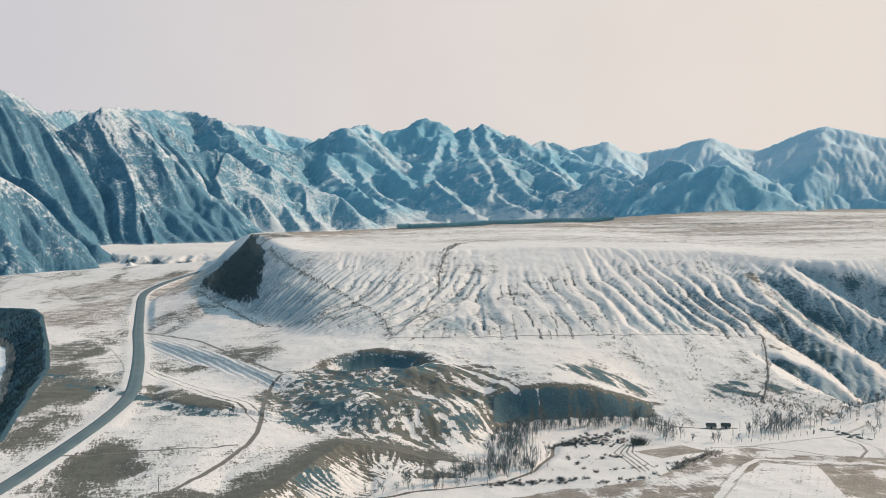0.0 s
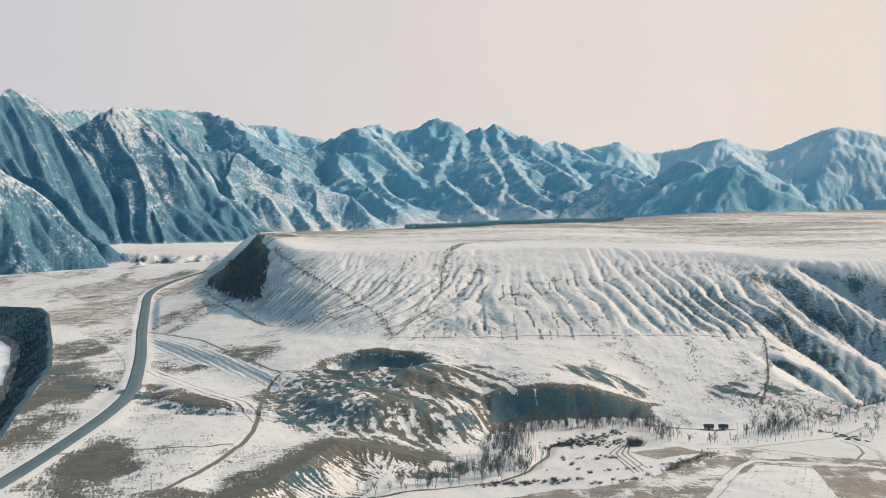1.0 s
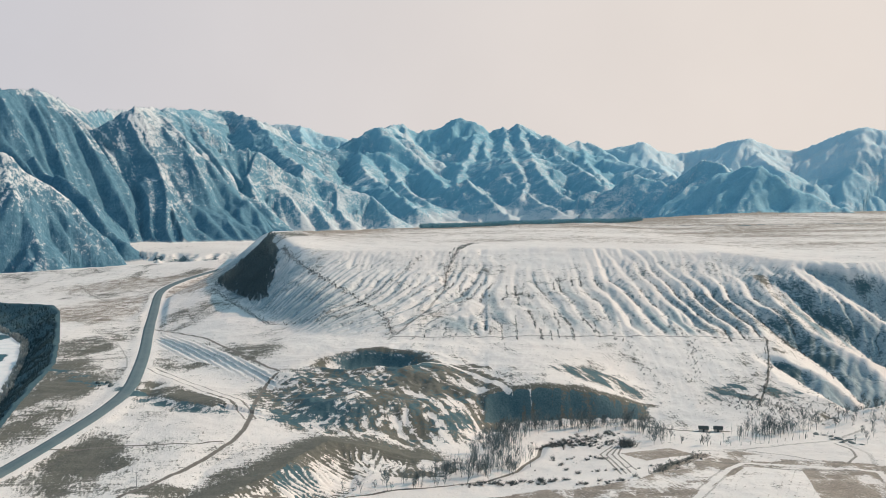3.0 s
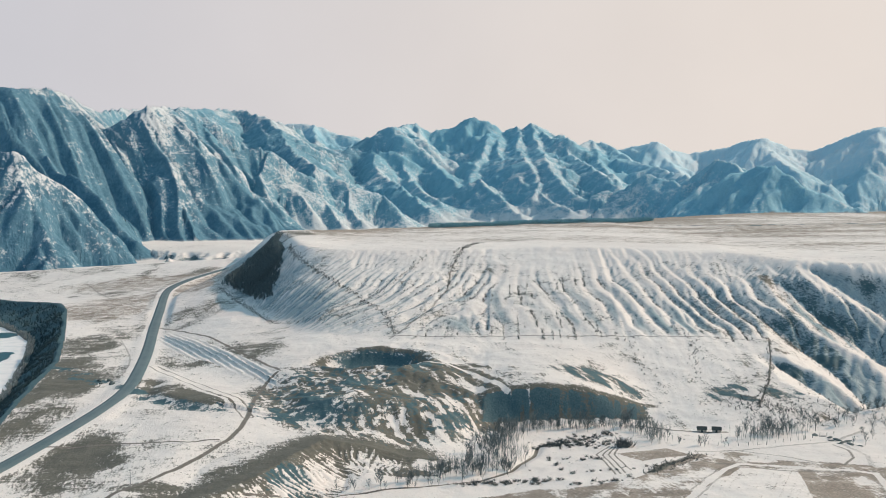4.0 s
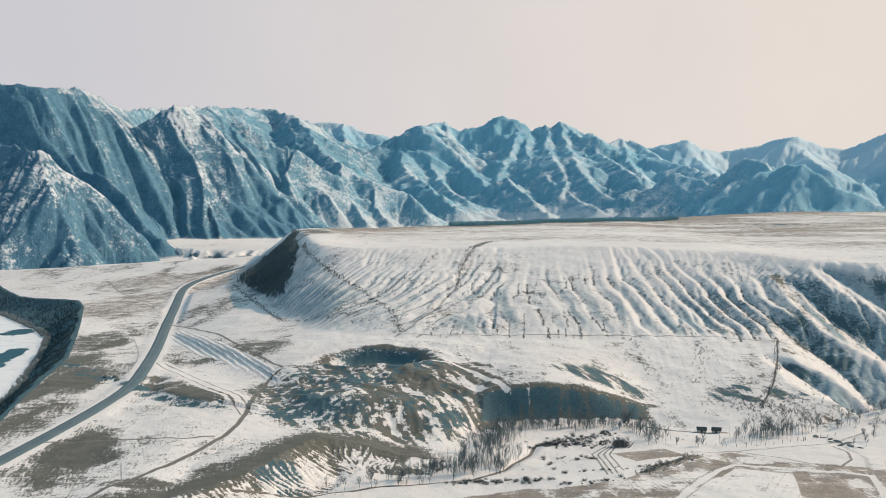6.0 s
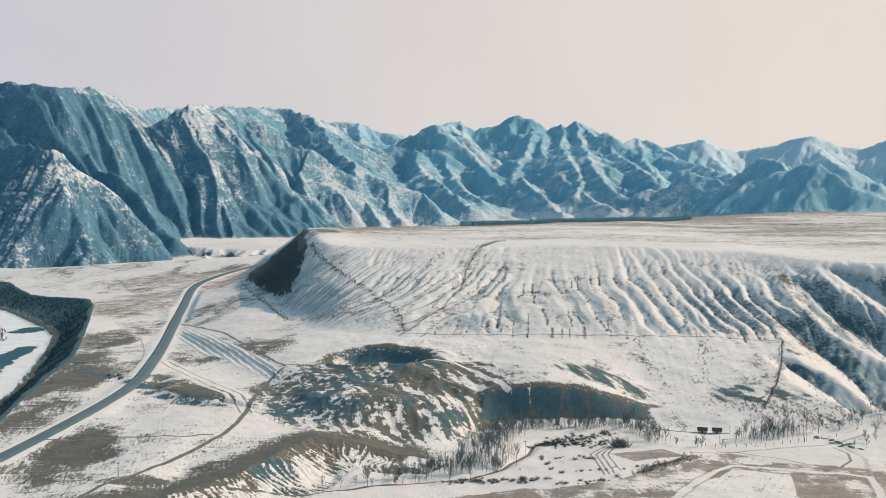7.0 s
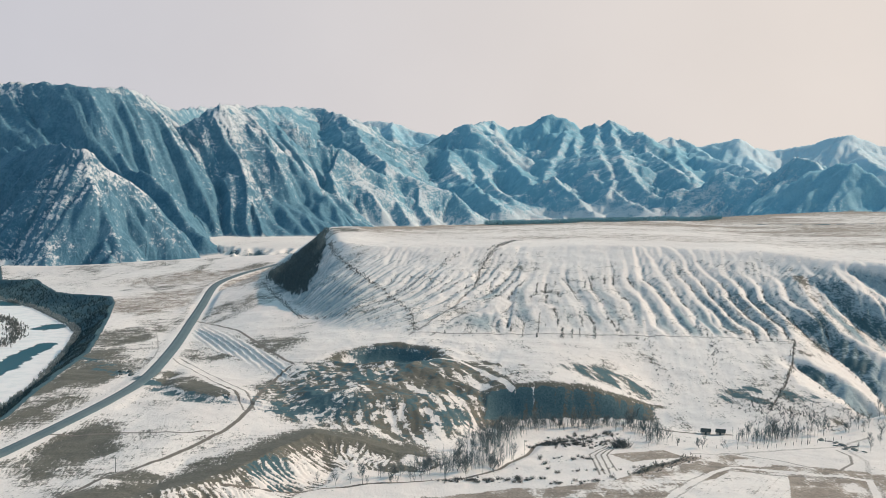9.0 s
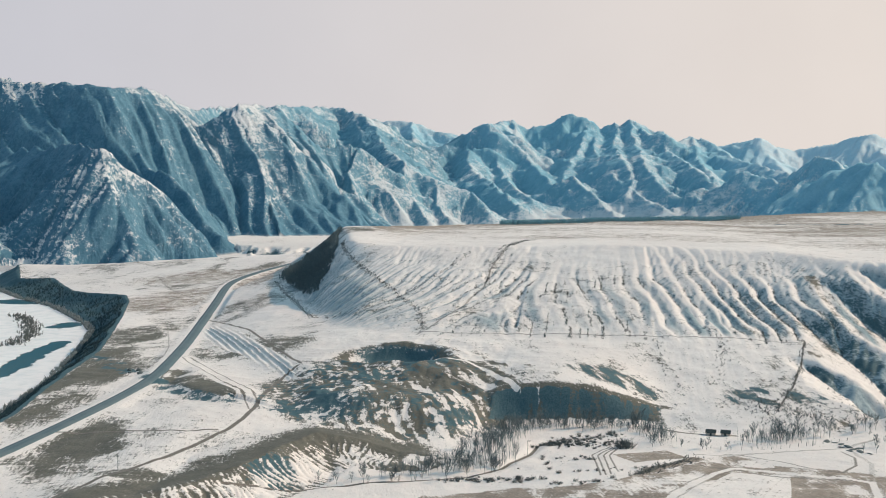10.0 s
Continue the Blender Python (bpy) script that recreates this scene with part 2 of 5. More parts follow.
WHITE_ROAD = [(-84, 477), (-96, 502), (-117, 530), (-138, 559), (-160, 589), (-170, 603)]
UPPER_TRACK = [(-222, 772), (-200, 745), (-163, 694), (-122, 622), (-89, 571)]
THIN_TRACK = [(-159, 428), (-131, 433), (-98, 430), (-87, 437)]
FOOT_TRACK = [(-40, 640), (4, 637), (67, 640), (107, 643), (158, 645), (200, 640)]
SCARP_TRACK = [(42, 1025), (14, 909), (1, 813), (-3, 769), (-3, 731), (-14, 683), (-26, 654), (-34, 635)]
SLANT_TRACK = [(-121, 713), (-91, 697), (-68, 699), (-43, 747), (-23, 812)]
NOSE_DITCH = [(-152, 915), (-147, 893), (-127, 829), (-103, 785), (-85, 754), (-64, 722), (-39, 678), (-32, 645)]
FOOT_DITCH = [(-215, 915), (-190, 860), (-164, 805), (-143, 755), (-121, 713)]
RIM_TRACK = [(-128, 838), (-100, 852), (-60, 850), (-30, 838)]
GULLY_LINE = [(198, 646), (189, 605), (179, 571), (166, 538)]
LANE = [(120, 462), (135, 463), (164, 471), (187, 481), (205, 500)]
LANE_SOUTH = [(187, 481), (190, 450), (183, 420), (176, 388), (168, 350)]
FIELD_LANE = [(118, 437), (129, 433), (157, 441), (174, 425), (186, 420)]
OPEN_WATER = [(-290, 560), (-302, 632), (-318, 687), (-327, 738)]
CREEK = [(-60, 372), (-28, 395), (-11, 405), (2, 411), (12, 415), (26, 421), (38, 435), (49, 462), (51, 480), (58, 489)]
EAST_GULLIES = [[(187, 614, 1.5), (196, 597, 5), (203, 587, 8), (215, 564, 11), (219, 552, 8)],
                [(203, 690, 1), (208, 676, 4), (215, 661, 8), (224, 642, 12), (231, 615, 15), (236, 588, 14), (230, 570, 10)],
                [(223, 737, 2), (235, 709, 8), (246, 688, 13), (258, 668, 16), (268, 640, 17), (272, 610, 14)],
                [(246, 745, 2), (266, 722, 9), (290, 700, 14), (312, 675, 16)],
                [(272, 610, 14), (248, 590, 13), (230, 570, 10), (219, 552, 6), (210, 535, 3), (198, 526, 1.6), (189, 518, 0.6)]]
EAST_HOLLOW = [(212, 761), (222, 729), (227, 697), (221, 670), (211, 645), (199, 625)]
FIELD_CHANNELS = [[(84, 478), (76, 459), (78, 439), (80, 418)], [(85, 476), (78.5, 457), (80, 438), (82, 419)], [(86, 475), (81, 456), (82.5, 438), (84, 420)], [(87, 472), (83.5, 456), (85, 440), (87, 424)]]
SHRUB_BANK = [(94, 417), (103, 433), (111, 443), (120, 453)]
SNOW_LANE = [(-30, 560), (-10, 574), (6, 573), (23, 551), (37, 527)]
PLAIN_TRACK = [(-397, 1071), (-350, 985), (-310, 922), (-264, 867)]
BANK_TRACK = [(-266, 779), (-238, 730), (-216, 682), (-198, 640), (-188, 611), (-178, 570)]
POND_RIM = [(132, 466), (141, 462), (154, 451), (164, 438), (175, 433), (183, 446), (186, 462), (183, 473)]
FIELD_BAND = [(120, 441), (133, 433), (151, 424), (166, 422), (181, 422)]
CORNER_TRACK = [(-151, 458), (-142, 436), (-133, 405), (-122, 374), (-112, 352)]
HUT_LANE = [(104, 518), (115, 509), (130, 504), (142, 502)]
FRONT_LANE = [(96, 368), (105, 385), (116, 408), (125, 426), (133, 436), (145, 434), (157, 428), (173, 425), (183, 420), (181, 402), (176, 380)]
TERRACE = [(-160, 546), (-138, 521), (-118, 503), (-106, 497)]
WEST_BANK = [(-234, 604), (-210, 595), (-195, 580), (-183, 566)]
KNOB = [(-95, 340, 10), (-75, 360, 11.5), (-59, 383, 13), (-48, 414, 14), (-41, 438, 14), (-26, 443, 11), (-7, 443, 6)]

foot_y = curve([(-320, 1300), (-255, 1100), (-215, 915), (-183, 841), (-121, 718), (-85, 662), (-31, 634), (4, 630), (67, 636), (185, 640), (240, 650), (300, 660), (600, 700)])
foot_z = curve([(-320, 45), (-255, 40), (-215, 34), (-183, 30), (-121, 28), (-31, 30), (67, 31), (185, 31), (300, 33), (600, 40)])
crest_y = curve([(-320, 1450), (-220, 1190), (-194, 1080), (-166, 985), (-129, 845), (-100, 828), (0, 825), (78, 822), (130, 815), (203, 790), (240, 756), (280, 740), (400, 750), (600, 790)])
crest_z = curve([(-320, 50), (-260, 62), (-220, 76), (-166, 78), (-100, 74), (0, 75), (78, 77), (128, 77), (203, 76), (240, 74), (280, 73), (600, 80)])
edge_y = curve([(-300, 1450), (-220, 1180), (-166, 1130), (-134, 1280), (-112, 1401), (-42, 1526), (140, 1829), (396, 2209), (780, 2700), (1300, 2900)])
near_z = curve([(-300, 9), (-165, 9), (-100, 13), (-75, 10), (-60, 5), (-30, 3), (0, 3), (30, 3.5), (55, 6), (80, 8.5), (150, 10.5), (190, 9.5), (400, 12)])
low_y = curve([(-300, 470), (-90, 470), (-60, 440), (-30, 435), (0, 430), (25, 450), (60, 470), (110, 482), (140, 470), (190, 480), (400, 480)])
low_z = curve([(-300, 14.5), (-90, 15.5), (-60, 12), (-30, 9), (0, 4), (25, 4), (60, 4), (110, 5), (140, 6), (190, 7.5), (400, 12)])
base_y = curve([(-300, 800), (-230, 750), (-200, 690), (-160, 618), (-125, 582), (-100, 556), (-91, 540), (-60, 472), (-36, 466), (-14, 476), (0, 472), (13, 466), (24, 512), (47, 516), (66, 520), (89, 525), (109, 529), (135, 508), (190, 510), (240, 515), (300, 540)])
base_z = curve([(-300, 16), (-160, 16), (-125, 16.5), (-100, 17.5), (-80, 16), (-60, 13), (-36, 11), (-14, 8), (13, 6), (25, 4.5), (66, 4.3), (109, 5), (135, 5), (190, 7), (240, 9), (300, 14)])
brow_y = curve([(-300, 830), (-230, 790), (-200, 742), (-160, 692), (-125, 632), (-100, 592), (-80, 545), (-60, 494), (-36, 486), (0, 500), (20, 524), (30, 527), (53, 529), (67, 531), (81, 533), (96, 536), (108, 541), (140, 540), (190, 550), (240, 560), (300, 600)])
brow_z = curve([(-300, 17), (-200, 17.5), (-180, 20), (-160, 22), (-100, 22), (-60, 19), (-36, 21), (0, 19), (20, 17), (32, 20), (45, 23), (58, 23.5), (72, 22.5), (84, 20), (96, 15.5), (108, 10), (140, 10.5), (190, 13), (240, 17), (300, 26)])

bank_x = lambda y: np.interp(y, [200, 300, 450, 505, 560, 620, 733, 794, 865, 909, 946, 987, 1099, 1119, 1200], [-180, -188, -194, -208, -222, -238, -281, -306, -335, -359, -406, -454, -537, -590, -640])
ice_x = lambda y: np.interp(y, [200, 300, 450, 516, 569, 643, 724, 795, 842, 952, 1015, 1090, 1200], [-210, -216, -221, -234, -247, -273, -303, -333, -364, -456, -529, -600, -680])
plain_z = lambda y: np.interp(y, [200, 300, 401, 443, 501, 590, 780, 860, 960, 1000, 1043, 1127, 1185, 1215, 1300, 1420], [4, 6, 9, 12, 15.5, 16, 16, 18.5, 23, 25.5, 28, 34, 41, 41, 24, 14])

# ridges: x, y, height; each falls away to both sides with the slope given
RIDGES = {
    "front": (1.0, [(-1252, 1700, 189), (-1009, 1690, 177), (-896, 1640, 176), (-797, 1570, 179), (-721, 1500, 180), (-658, 1437, 177), (-638, 1440, 168), (-621, 1450, 144), (-602, 1465, 115), (-580, 1480, 74), (-564, 1490, 35)]),
    "front_spur": (1.0, [(-658, 1437, 177), (-654, 1412, 151), (-648, 1390, 127), (-649, 1362, 99), (-658, 1335, 69), (-670, 1310, 43), (-688, 1285, 20)]),
    "front_face": (1.0, [(-645, 1437, 173), (-618, 1400, 127), (-583, 1370, 80), (-556, 1345, 43)]),
    "front_spur_west": (0.9, [(-1043, 1560, 178), (-910, 1450, 133), (-799, 1360, 86), (-723, 1290, 43)]),
    "near_spur": (1.1, [(-892, 1943, 313), (-878, 1925, 286), (-863, 1900, 256), (-824, 1870, 232), (-810, 1850, 212), (-779, 1830, 189), (-735, 1790, 154), (-697, 1762, 145), (-670, 1745, 129), (-639, 1725, 106), (-611, 1705, 82), (-579, 1690, 55), (-559, 1680, 37)]),
    "left_rib": (1.1, [(-878, 2042, 316), (-867, 2000, 269), (-836, 1960, 228), (-783, 1900, 188)]),
    "left_rib_b": (1.1, [(-859, 2060, 316), (-837, 2020, 270), (-796, 1970, 212), (-740, 1900, 157)]),
    "left_rib_c": (1.1, [(-895, 1950, 317), (-904, 1915, 276), (-898, 1880, 230), (-871, 1850, 197)]),
    "left_rib_d": (1.1, [(-1002, 1990, 314), (-1014, 1950, 279), (-982, 1900, 228), (-957, 1870, 197)]),
    "left_rib_e": (1.1, [(-1075, 2000, 315), (-1053, 1930, 261), (-994, 1870, 203)]),
    "left_rib_f": (1.1, [(-1161, 2050, 340), (-1114, 1950, 262), (-1048, 1880, 198)]),
    "left": (1.15, [(-1900, 1800, 360), (-1322, 1850, 349), (-1064, 1900, 323), (-868, 1897, 311), (-836, 2000, 316), (-857, 2229, 298), (-930, 2500, 306), (-1071, 3012, 353), (-1040, 3100, 356)]),
    "peak_spur": (0.85, [(-708, 2190, 294), (-703, 2165, 252), (-672, 2130, 215), (-641, 2100, 173), (-615, 2060, 138), (-592, 2010, 94), (-580, 1955, 49)]),
    "peak_west": (0.8, [(-708, 2190, 294), (-735, 2180, 282), (-758, 2170, 270), (-785, 2160, 256), (-810, 2165, 254), (-808, 2080, 229)]),
    "peak_west_rib": (0.95, [(-758, 2170, 270), (-766, 2110, 213), (-769, 2040, 160)]),
    "peak_west_rib_b": (0.95, [(-735, 2180, 282), (-722, 2110, 214), (-721, 2020, 137), (-710, 1980, 104)]),
    "peak_east": (0.8, [(-708, 2190, 294), (-715, 2330, 305), (-710, 2440, 304), (-686, 2470, 256), (-661, 2500, 214), (-604, 2510, 217), (-531, 2560, 228), (-496, 2540, 186), (-456, 2500, 130), (-404, 2440, 71), (-380, 2420, 41)]),
    "peak_east_rib": (0.9, [(-710, 2440, 304), (-687, 2330, 230), (-650, 2260, 165), (-602, 2180, 104), (-563, 2100, 47)]),
    "peak_east_rib_b": (0.9, [(-604, 2510, 217), (-601, 2420, 156), (-558, 2330, 103), (-500, 2250, 49)]),
    "peak_east_rib_c": (0.9, [(-531, 2560, 228), (-532, 2440, 156), (-480, 2330, 91), (-444, 2280, 42)]),
    "slab": (0.62, [(-989, 3300, 379), (-1031, 3700, 404), (-994, 3958, 424), (-924, 3950, 417), (-840, 3850, 395), (-750, 3650, 341), (-673, 3450, 284), (-560, 3050, 222), (-437, 2698, 177), (-352, 2680, 129), (-268, 2690, 105), (-205, 2600, 55)]),
    "slab_rib": (0.6, [(-994, 3958, 424), (-898, 3700, 316), (-806, 3450, 246)]),
    "slab_rib_b": (0.6, [(-1025, 3750, 408), (-915, 3500, 305), (-843, 3300, 255)]),
    "slab_rib_c": (0.6, [(-873, 3900, 407), (-779, 3600, 311), (-709, 3400, 260)]),
    "slab_foot": (0.8, [(-437, 2698, 177), (-437, 2620, 131), (-384, 2520, 83), (-335, 2430, 41)]),
    "slab_foot_b": (0.8, [(-352, 2680, 129), (-337, 2580, 83), (-291, 2500, 47)]),
    "gap": (0.5, [(-1029, 4850, 417), (-949, 4850, 427), (-869, 4850, 430), (-789, 4850, 417), (-736, 4850, 391), (-643, 4850, 373), (-585, 4850, 352)]),
    "gap_rib": (0.5, [(-829, 4850, 425), (-754, 4500, 323), (-632, 4000, 235)]),
    "mid_west": (0.62, [(-491, 4120, 317), (-452, 4130, 356), (-396, 4131, 374), (-378, 4250, 370), (-373, 4636, 412), (-330, 4660, 419), (-261, 4650, 379)]),
    "mid_west_a": (0.62, [(-452, 4130, 356), (-512, 4080, 302), (-585, 3950, 247), (-578, 3650, 192), (-533, 3300, 156)]),
    "mid_west_b": (0.62, [(-452, 4130, 356), (-447, 4017, 274), (-388, 3600, 195), (-295, 3300, 141), (-202, 3000, 99), (-154, 2900, 69)]),
    "mid_west_c": (0.62, [(-396, 4131, 374), (-348, 4060, 297), (-311, 3850, 205), (-271, 3650, 162), (-207, 3400, 119), (-149, 3200, 88)]),
    "mid_west_d": (0.62, [(-330, 4660, 419), (-289, 4350, 310), (-220, 3950, 234), (-143, 3700, 175), (-95, 3500, 129)]),
    "summit": (0.62, [(-261, 4650, 379), (-163, 4680, 411), (-113, 4690, 442), (-75, 4690, 454), (-25, 4690, 429), (29, 4690, 377), (89, 4690, 412), (126, 4690, 400), (176, 4690, 425), (221, 4550, 377), (248, 4350, 340), (312, 4193, 339), (372, 4300, 306), (430, 4451, 334), (479, 4350, 306), (510, 4250, 282), (550, 4000, 232), (610, 3700, 195), (645, 3400, 164)]),
    "summit_a": (0.6, [(-4, 4690, 402), (-20, 4300, 300), (-49, 3950, 213), (-73, 3650, 155), (-32, 3400, 111)]),
    "summit_b": (0.6, [(29, 4690, 377), (31, 4200, 283), (52, 3800, 208), (108, 3512, 153), (174, 3300, 103), (249, 3100, 62)]),
    "summit_c": (0.6, [(126, 4690, 400), (107, 4200, 296), (129, 3691, 220), (161, 3450, 149), (138, 3300, 103)]),
    "summit_d": (0.6, [(176, 4690, 425), (187, 4250, 315), (206, 3572, 202), (238, 3350, 140), (276, 3250, 108)]),
    "summit_e": (0.6, [(248, 4350, 340), (291, 4200, 297), (321, 3900, 239), (352, 3700, 209), (381, 3450, 163), (412, 3280, 123)]),
    "summit_f": (0.6, [(430, 4451, 334), (407, 4000, 240), (415, 3600, 180), (414, 3300, 135)]),
    "bluff": (0.6, [(-163, 3451, 85), (-115, 3450, 114), (-75, 3470, 144), (-25, 3500, 161), (32, 3300, 102), (76, 3200, 69), (125, 3100, 34)]),
    "fore": (0.6, [(277, 3150, 68), (323, 3200, 102), (366, 3240, 124), (389, 3230, 117), (416, 3050, 54)]),
    "fore_b": (0.6, [(389, 3230, 117), (441, 3200, 149), (466, 3160, 167), (503, 3130, 163), (539, 3080, 147), (571, 2980, 116), (593, 2850, 75)]),
    "hills": (0.6, [(572, 3080, 148), (600, 3060, 181), (623, 3040, 198), (651, 3034, 211), (687, 2950, 201), (702, 2850, 174), (704, 2760, 187), (729, 2721, 188), (763, 2690, 166), (797, 2660, 132), (860, 2640, 109), (922, 2620, 90)]),
    "hills_rib": (0.65, [(651, 3034, 211), (621, 2960, 155), (579, 2880, 105), (560, 2830, 67)]),
    "hills_rib_b": (0.65, [(729, 2721, 188), (687, 2650, 139), (644, 2590, 90)]),
    "hills_rib_c": (0.65, [(687, 2950, 201), (654, 2830, 139), (608, 2740, 80)]),
    "far_rib": (0.5, [(734, 4850, 354), (732, 4500, 268), (747, 4100, 190)]),
    "far_rib_b": (0.5, [(1158, 4539, 353), (1124, 4200, 260), (1129, 3900, 189)]),
    "far": (0.5, [(544, 4650, 298), (690, 4600, 346), (757, 4600, 309), (863, 4650, 292), (998, 4600, 310), (1071, 4500, 337), (1132, 4429, 348), (1222, 4450, 307), (1326, 4450, 294), (1413, 4400, 334),
                  (1486, 4350, 364), (1579, 4300, 388), (1693, 4250, 359), (1887, 4100, 300), (2600, 3700, 320)]),
}


def near_land(x, y):
    """Plain, valley floor, terraces, scarp and plateau, without the fine relief."""
    ys = [np.full(x.shape, 250.0), np.full(x.shape, 400.0), low_y(x), base_y(x), brow_y(x), foot_y(x), crest_y(x)]
    zs = [near_z(x) - 1, near_z(x), low_z(x), base_z(x), brow_z(x), foot_z(x), crest_z(x)]
    h = zs[0].copy()
    for (ya, za), (yb, zb) in zip(zip(ys, zs), zip(ys[1:], zs[1:])):
        t = np.clip((y - ya) / np.maximum(yb - ya, 0.5), 0, 1)
        h = np.where(y > ya, za + (zb - za) * t, h)
    # plateau top and its far edge
    top = crest_z(x) - 5.0 * sstep(50, 900, y - crest_y(x))
    h = np.where(y > crest_y(x), top, h)
    ye = edge_y(x)
    h = h + (16 - h) * sstep(-10, 190, y - ye)
    # the plain in the west
    west = 1 - sstep(-150, -95, x)
    pl = plain_z(y)
    scarp = sstep(-60, 10, y - base_y(x)) * (x > -260)
    h = np.where(west > 0, h + (np.minimum(pl, 60) - h) * west * (1 - scarp), h)
    out = 1 - sstep(-300, -235, x)
    h = h + (pl - 0.07 * np.clip(-280 - x, 0, 300) * sstep(850, 1000, y) - h) * out
    return h


GX0, GY0, CELL = -760.0, 240.0, 2.5


def smooth_base():
    gx, gy = np.meshgrid(GX0 + CELL * np.arange(840), GY0 + CELL * np.arange(1010))
    h = near_land(gx, gy)
    w = np.exp(-0.5 * (np.arange(-5, 6) / 1.2) ** 2)
    w /= w.sum()
    for ax in (0, 1):
        h = np.apply_along_axis(lambda v: np.convolve(np.pad(v, 5, "edge"), w, "valid"), ax, h)
    return h


BASE = smooth_base()


def sample_base(x, y):
    u = np.clip((x - GX0) / CELL, 0, BASE.shape[1] - 1.001)
    v = np.clip((y - GY0) / CELL, 0, BASE.shape[0] - 1.001)
    i, j = u.astype(int), v.astype(int)
    u, v = u - i, v - j
    return (BASE[j, i] * (1 - u) + BASE[j, i + 1] * u) * (1 - v) + (BASE[j + 1, i] * (1 - u) + BASE[j + 1, i + 1] * u) * v


def mountains(x, y):
    """Height of the ridges and spurs, each a crest with ribbed flanks, and the distance to the nearest crest."""
    wx = x + 14 * fbm(x, y, 130, 4, 40)
    wy = y + 14 * fbm(x, y, 130, 4, 50)
    away = sstep(2200, 3300, y)
    wx, wy = wx + 22 * away * fbm(x, y, 240, 4, 41), wy + 34 * away * fbm(x, y, 240, 4, 51)
    jx, jy = x + (3 + 5 * away) * fbm(x, y, 55, 3, 42), y + (3 + 7 * away) * fbm(x, y, 55, 3, 52)
    best, gap = np.full(x.shape, -400.0), np.full(x.shape, 400.0)
    for n, (name, (k, pts)) in enumerate(RIDGES.items()):
        p = np.array(pts, float)
        reach = p[:, 2].max() / k + 120
        m = (x > p[:, 0].min() - reach) & (x < p[:, 0].max() + reach) & (y > p[:, 1].min() - reach) & (y < p[:, 1].max() + reach)
        if not m.any():
            continue
        d0, s0, _ = to_line(jx[m], jy[m], pts)
        d1, s, e = to_line(wx[m], wy[m], pts)
        d = np.where(d0 < 60, d0 + (d1 - d0) * (d0 / 60), d1)
        # ribs run straight down the flanks, branching into finer ones towards the foot
        run = p[-1, :2] - p[0, :2]
        s = (wx[m] * run[0] + wy[m] * run[1]) / np.hypot(*run)
        s = s + 30 * vnoise(s / 110, s * 0 + n, 67) + 9 * vnoise(s / 37, d / 90, 68)
        soft = 0.3 if name.startswith(("far", "gap")) else 1.0
        rib = np.abs(((s / 92 + n * 0.37) % 1) * 2 - 1)
        rib2 = np.abs(((s / 31 + 0.35 * vnoise(s / 60, d / 80, 61 + n)) % 1) * 2 - 1)
        rib3 = np.abs(((s / 12 + 0.35 * vnoise(s / 25, d / 40, 63 + n)) % 1) * 2 - 1)
        crest = 5.5 * vnoise(s0 / 27, s0 * 0 + n, 65) + 2.2 * vnoise(s0 / 11, s0 * 0 + n, 66)
        ribs = (rib - 0.5) * (0.24 + 0.18 * away[m]) * np.minimum(d, 140) + (rib2 - 0.5) * 0.34 * np.minimum(d, 40) + (rib3 - 0.5) * 0.24 * np.minimum(d, 16)
        c = e[:, 0] + 2 + 5 * away[m] + soft * crest * np.exp(-d / 25) - k * d + soft * k * ribs * sstep(-25.0, 35.0, e[:, 0] - k * d)
        best[m] = np.maximum(best[m], c)
        gap[m] = np.minimum(gap[m], d0)
    return best, gap


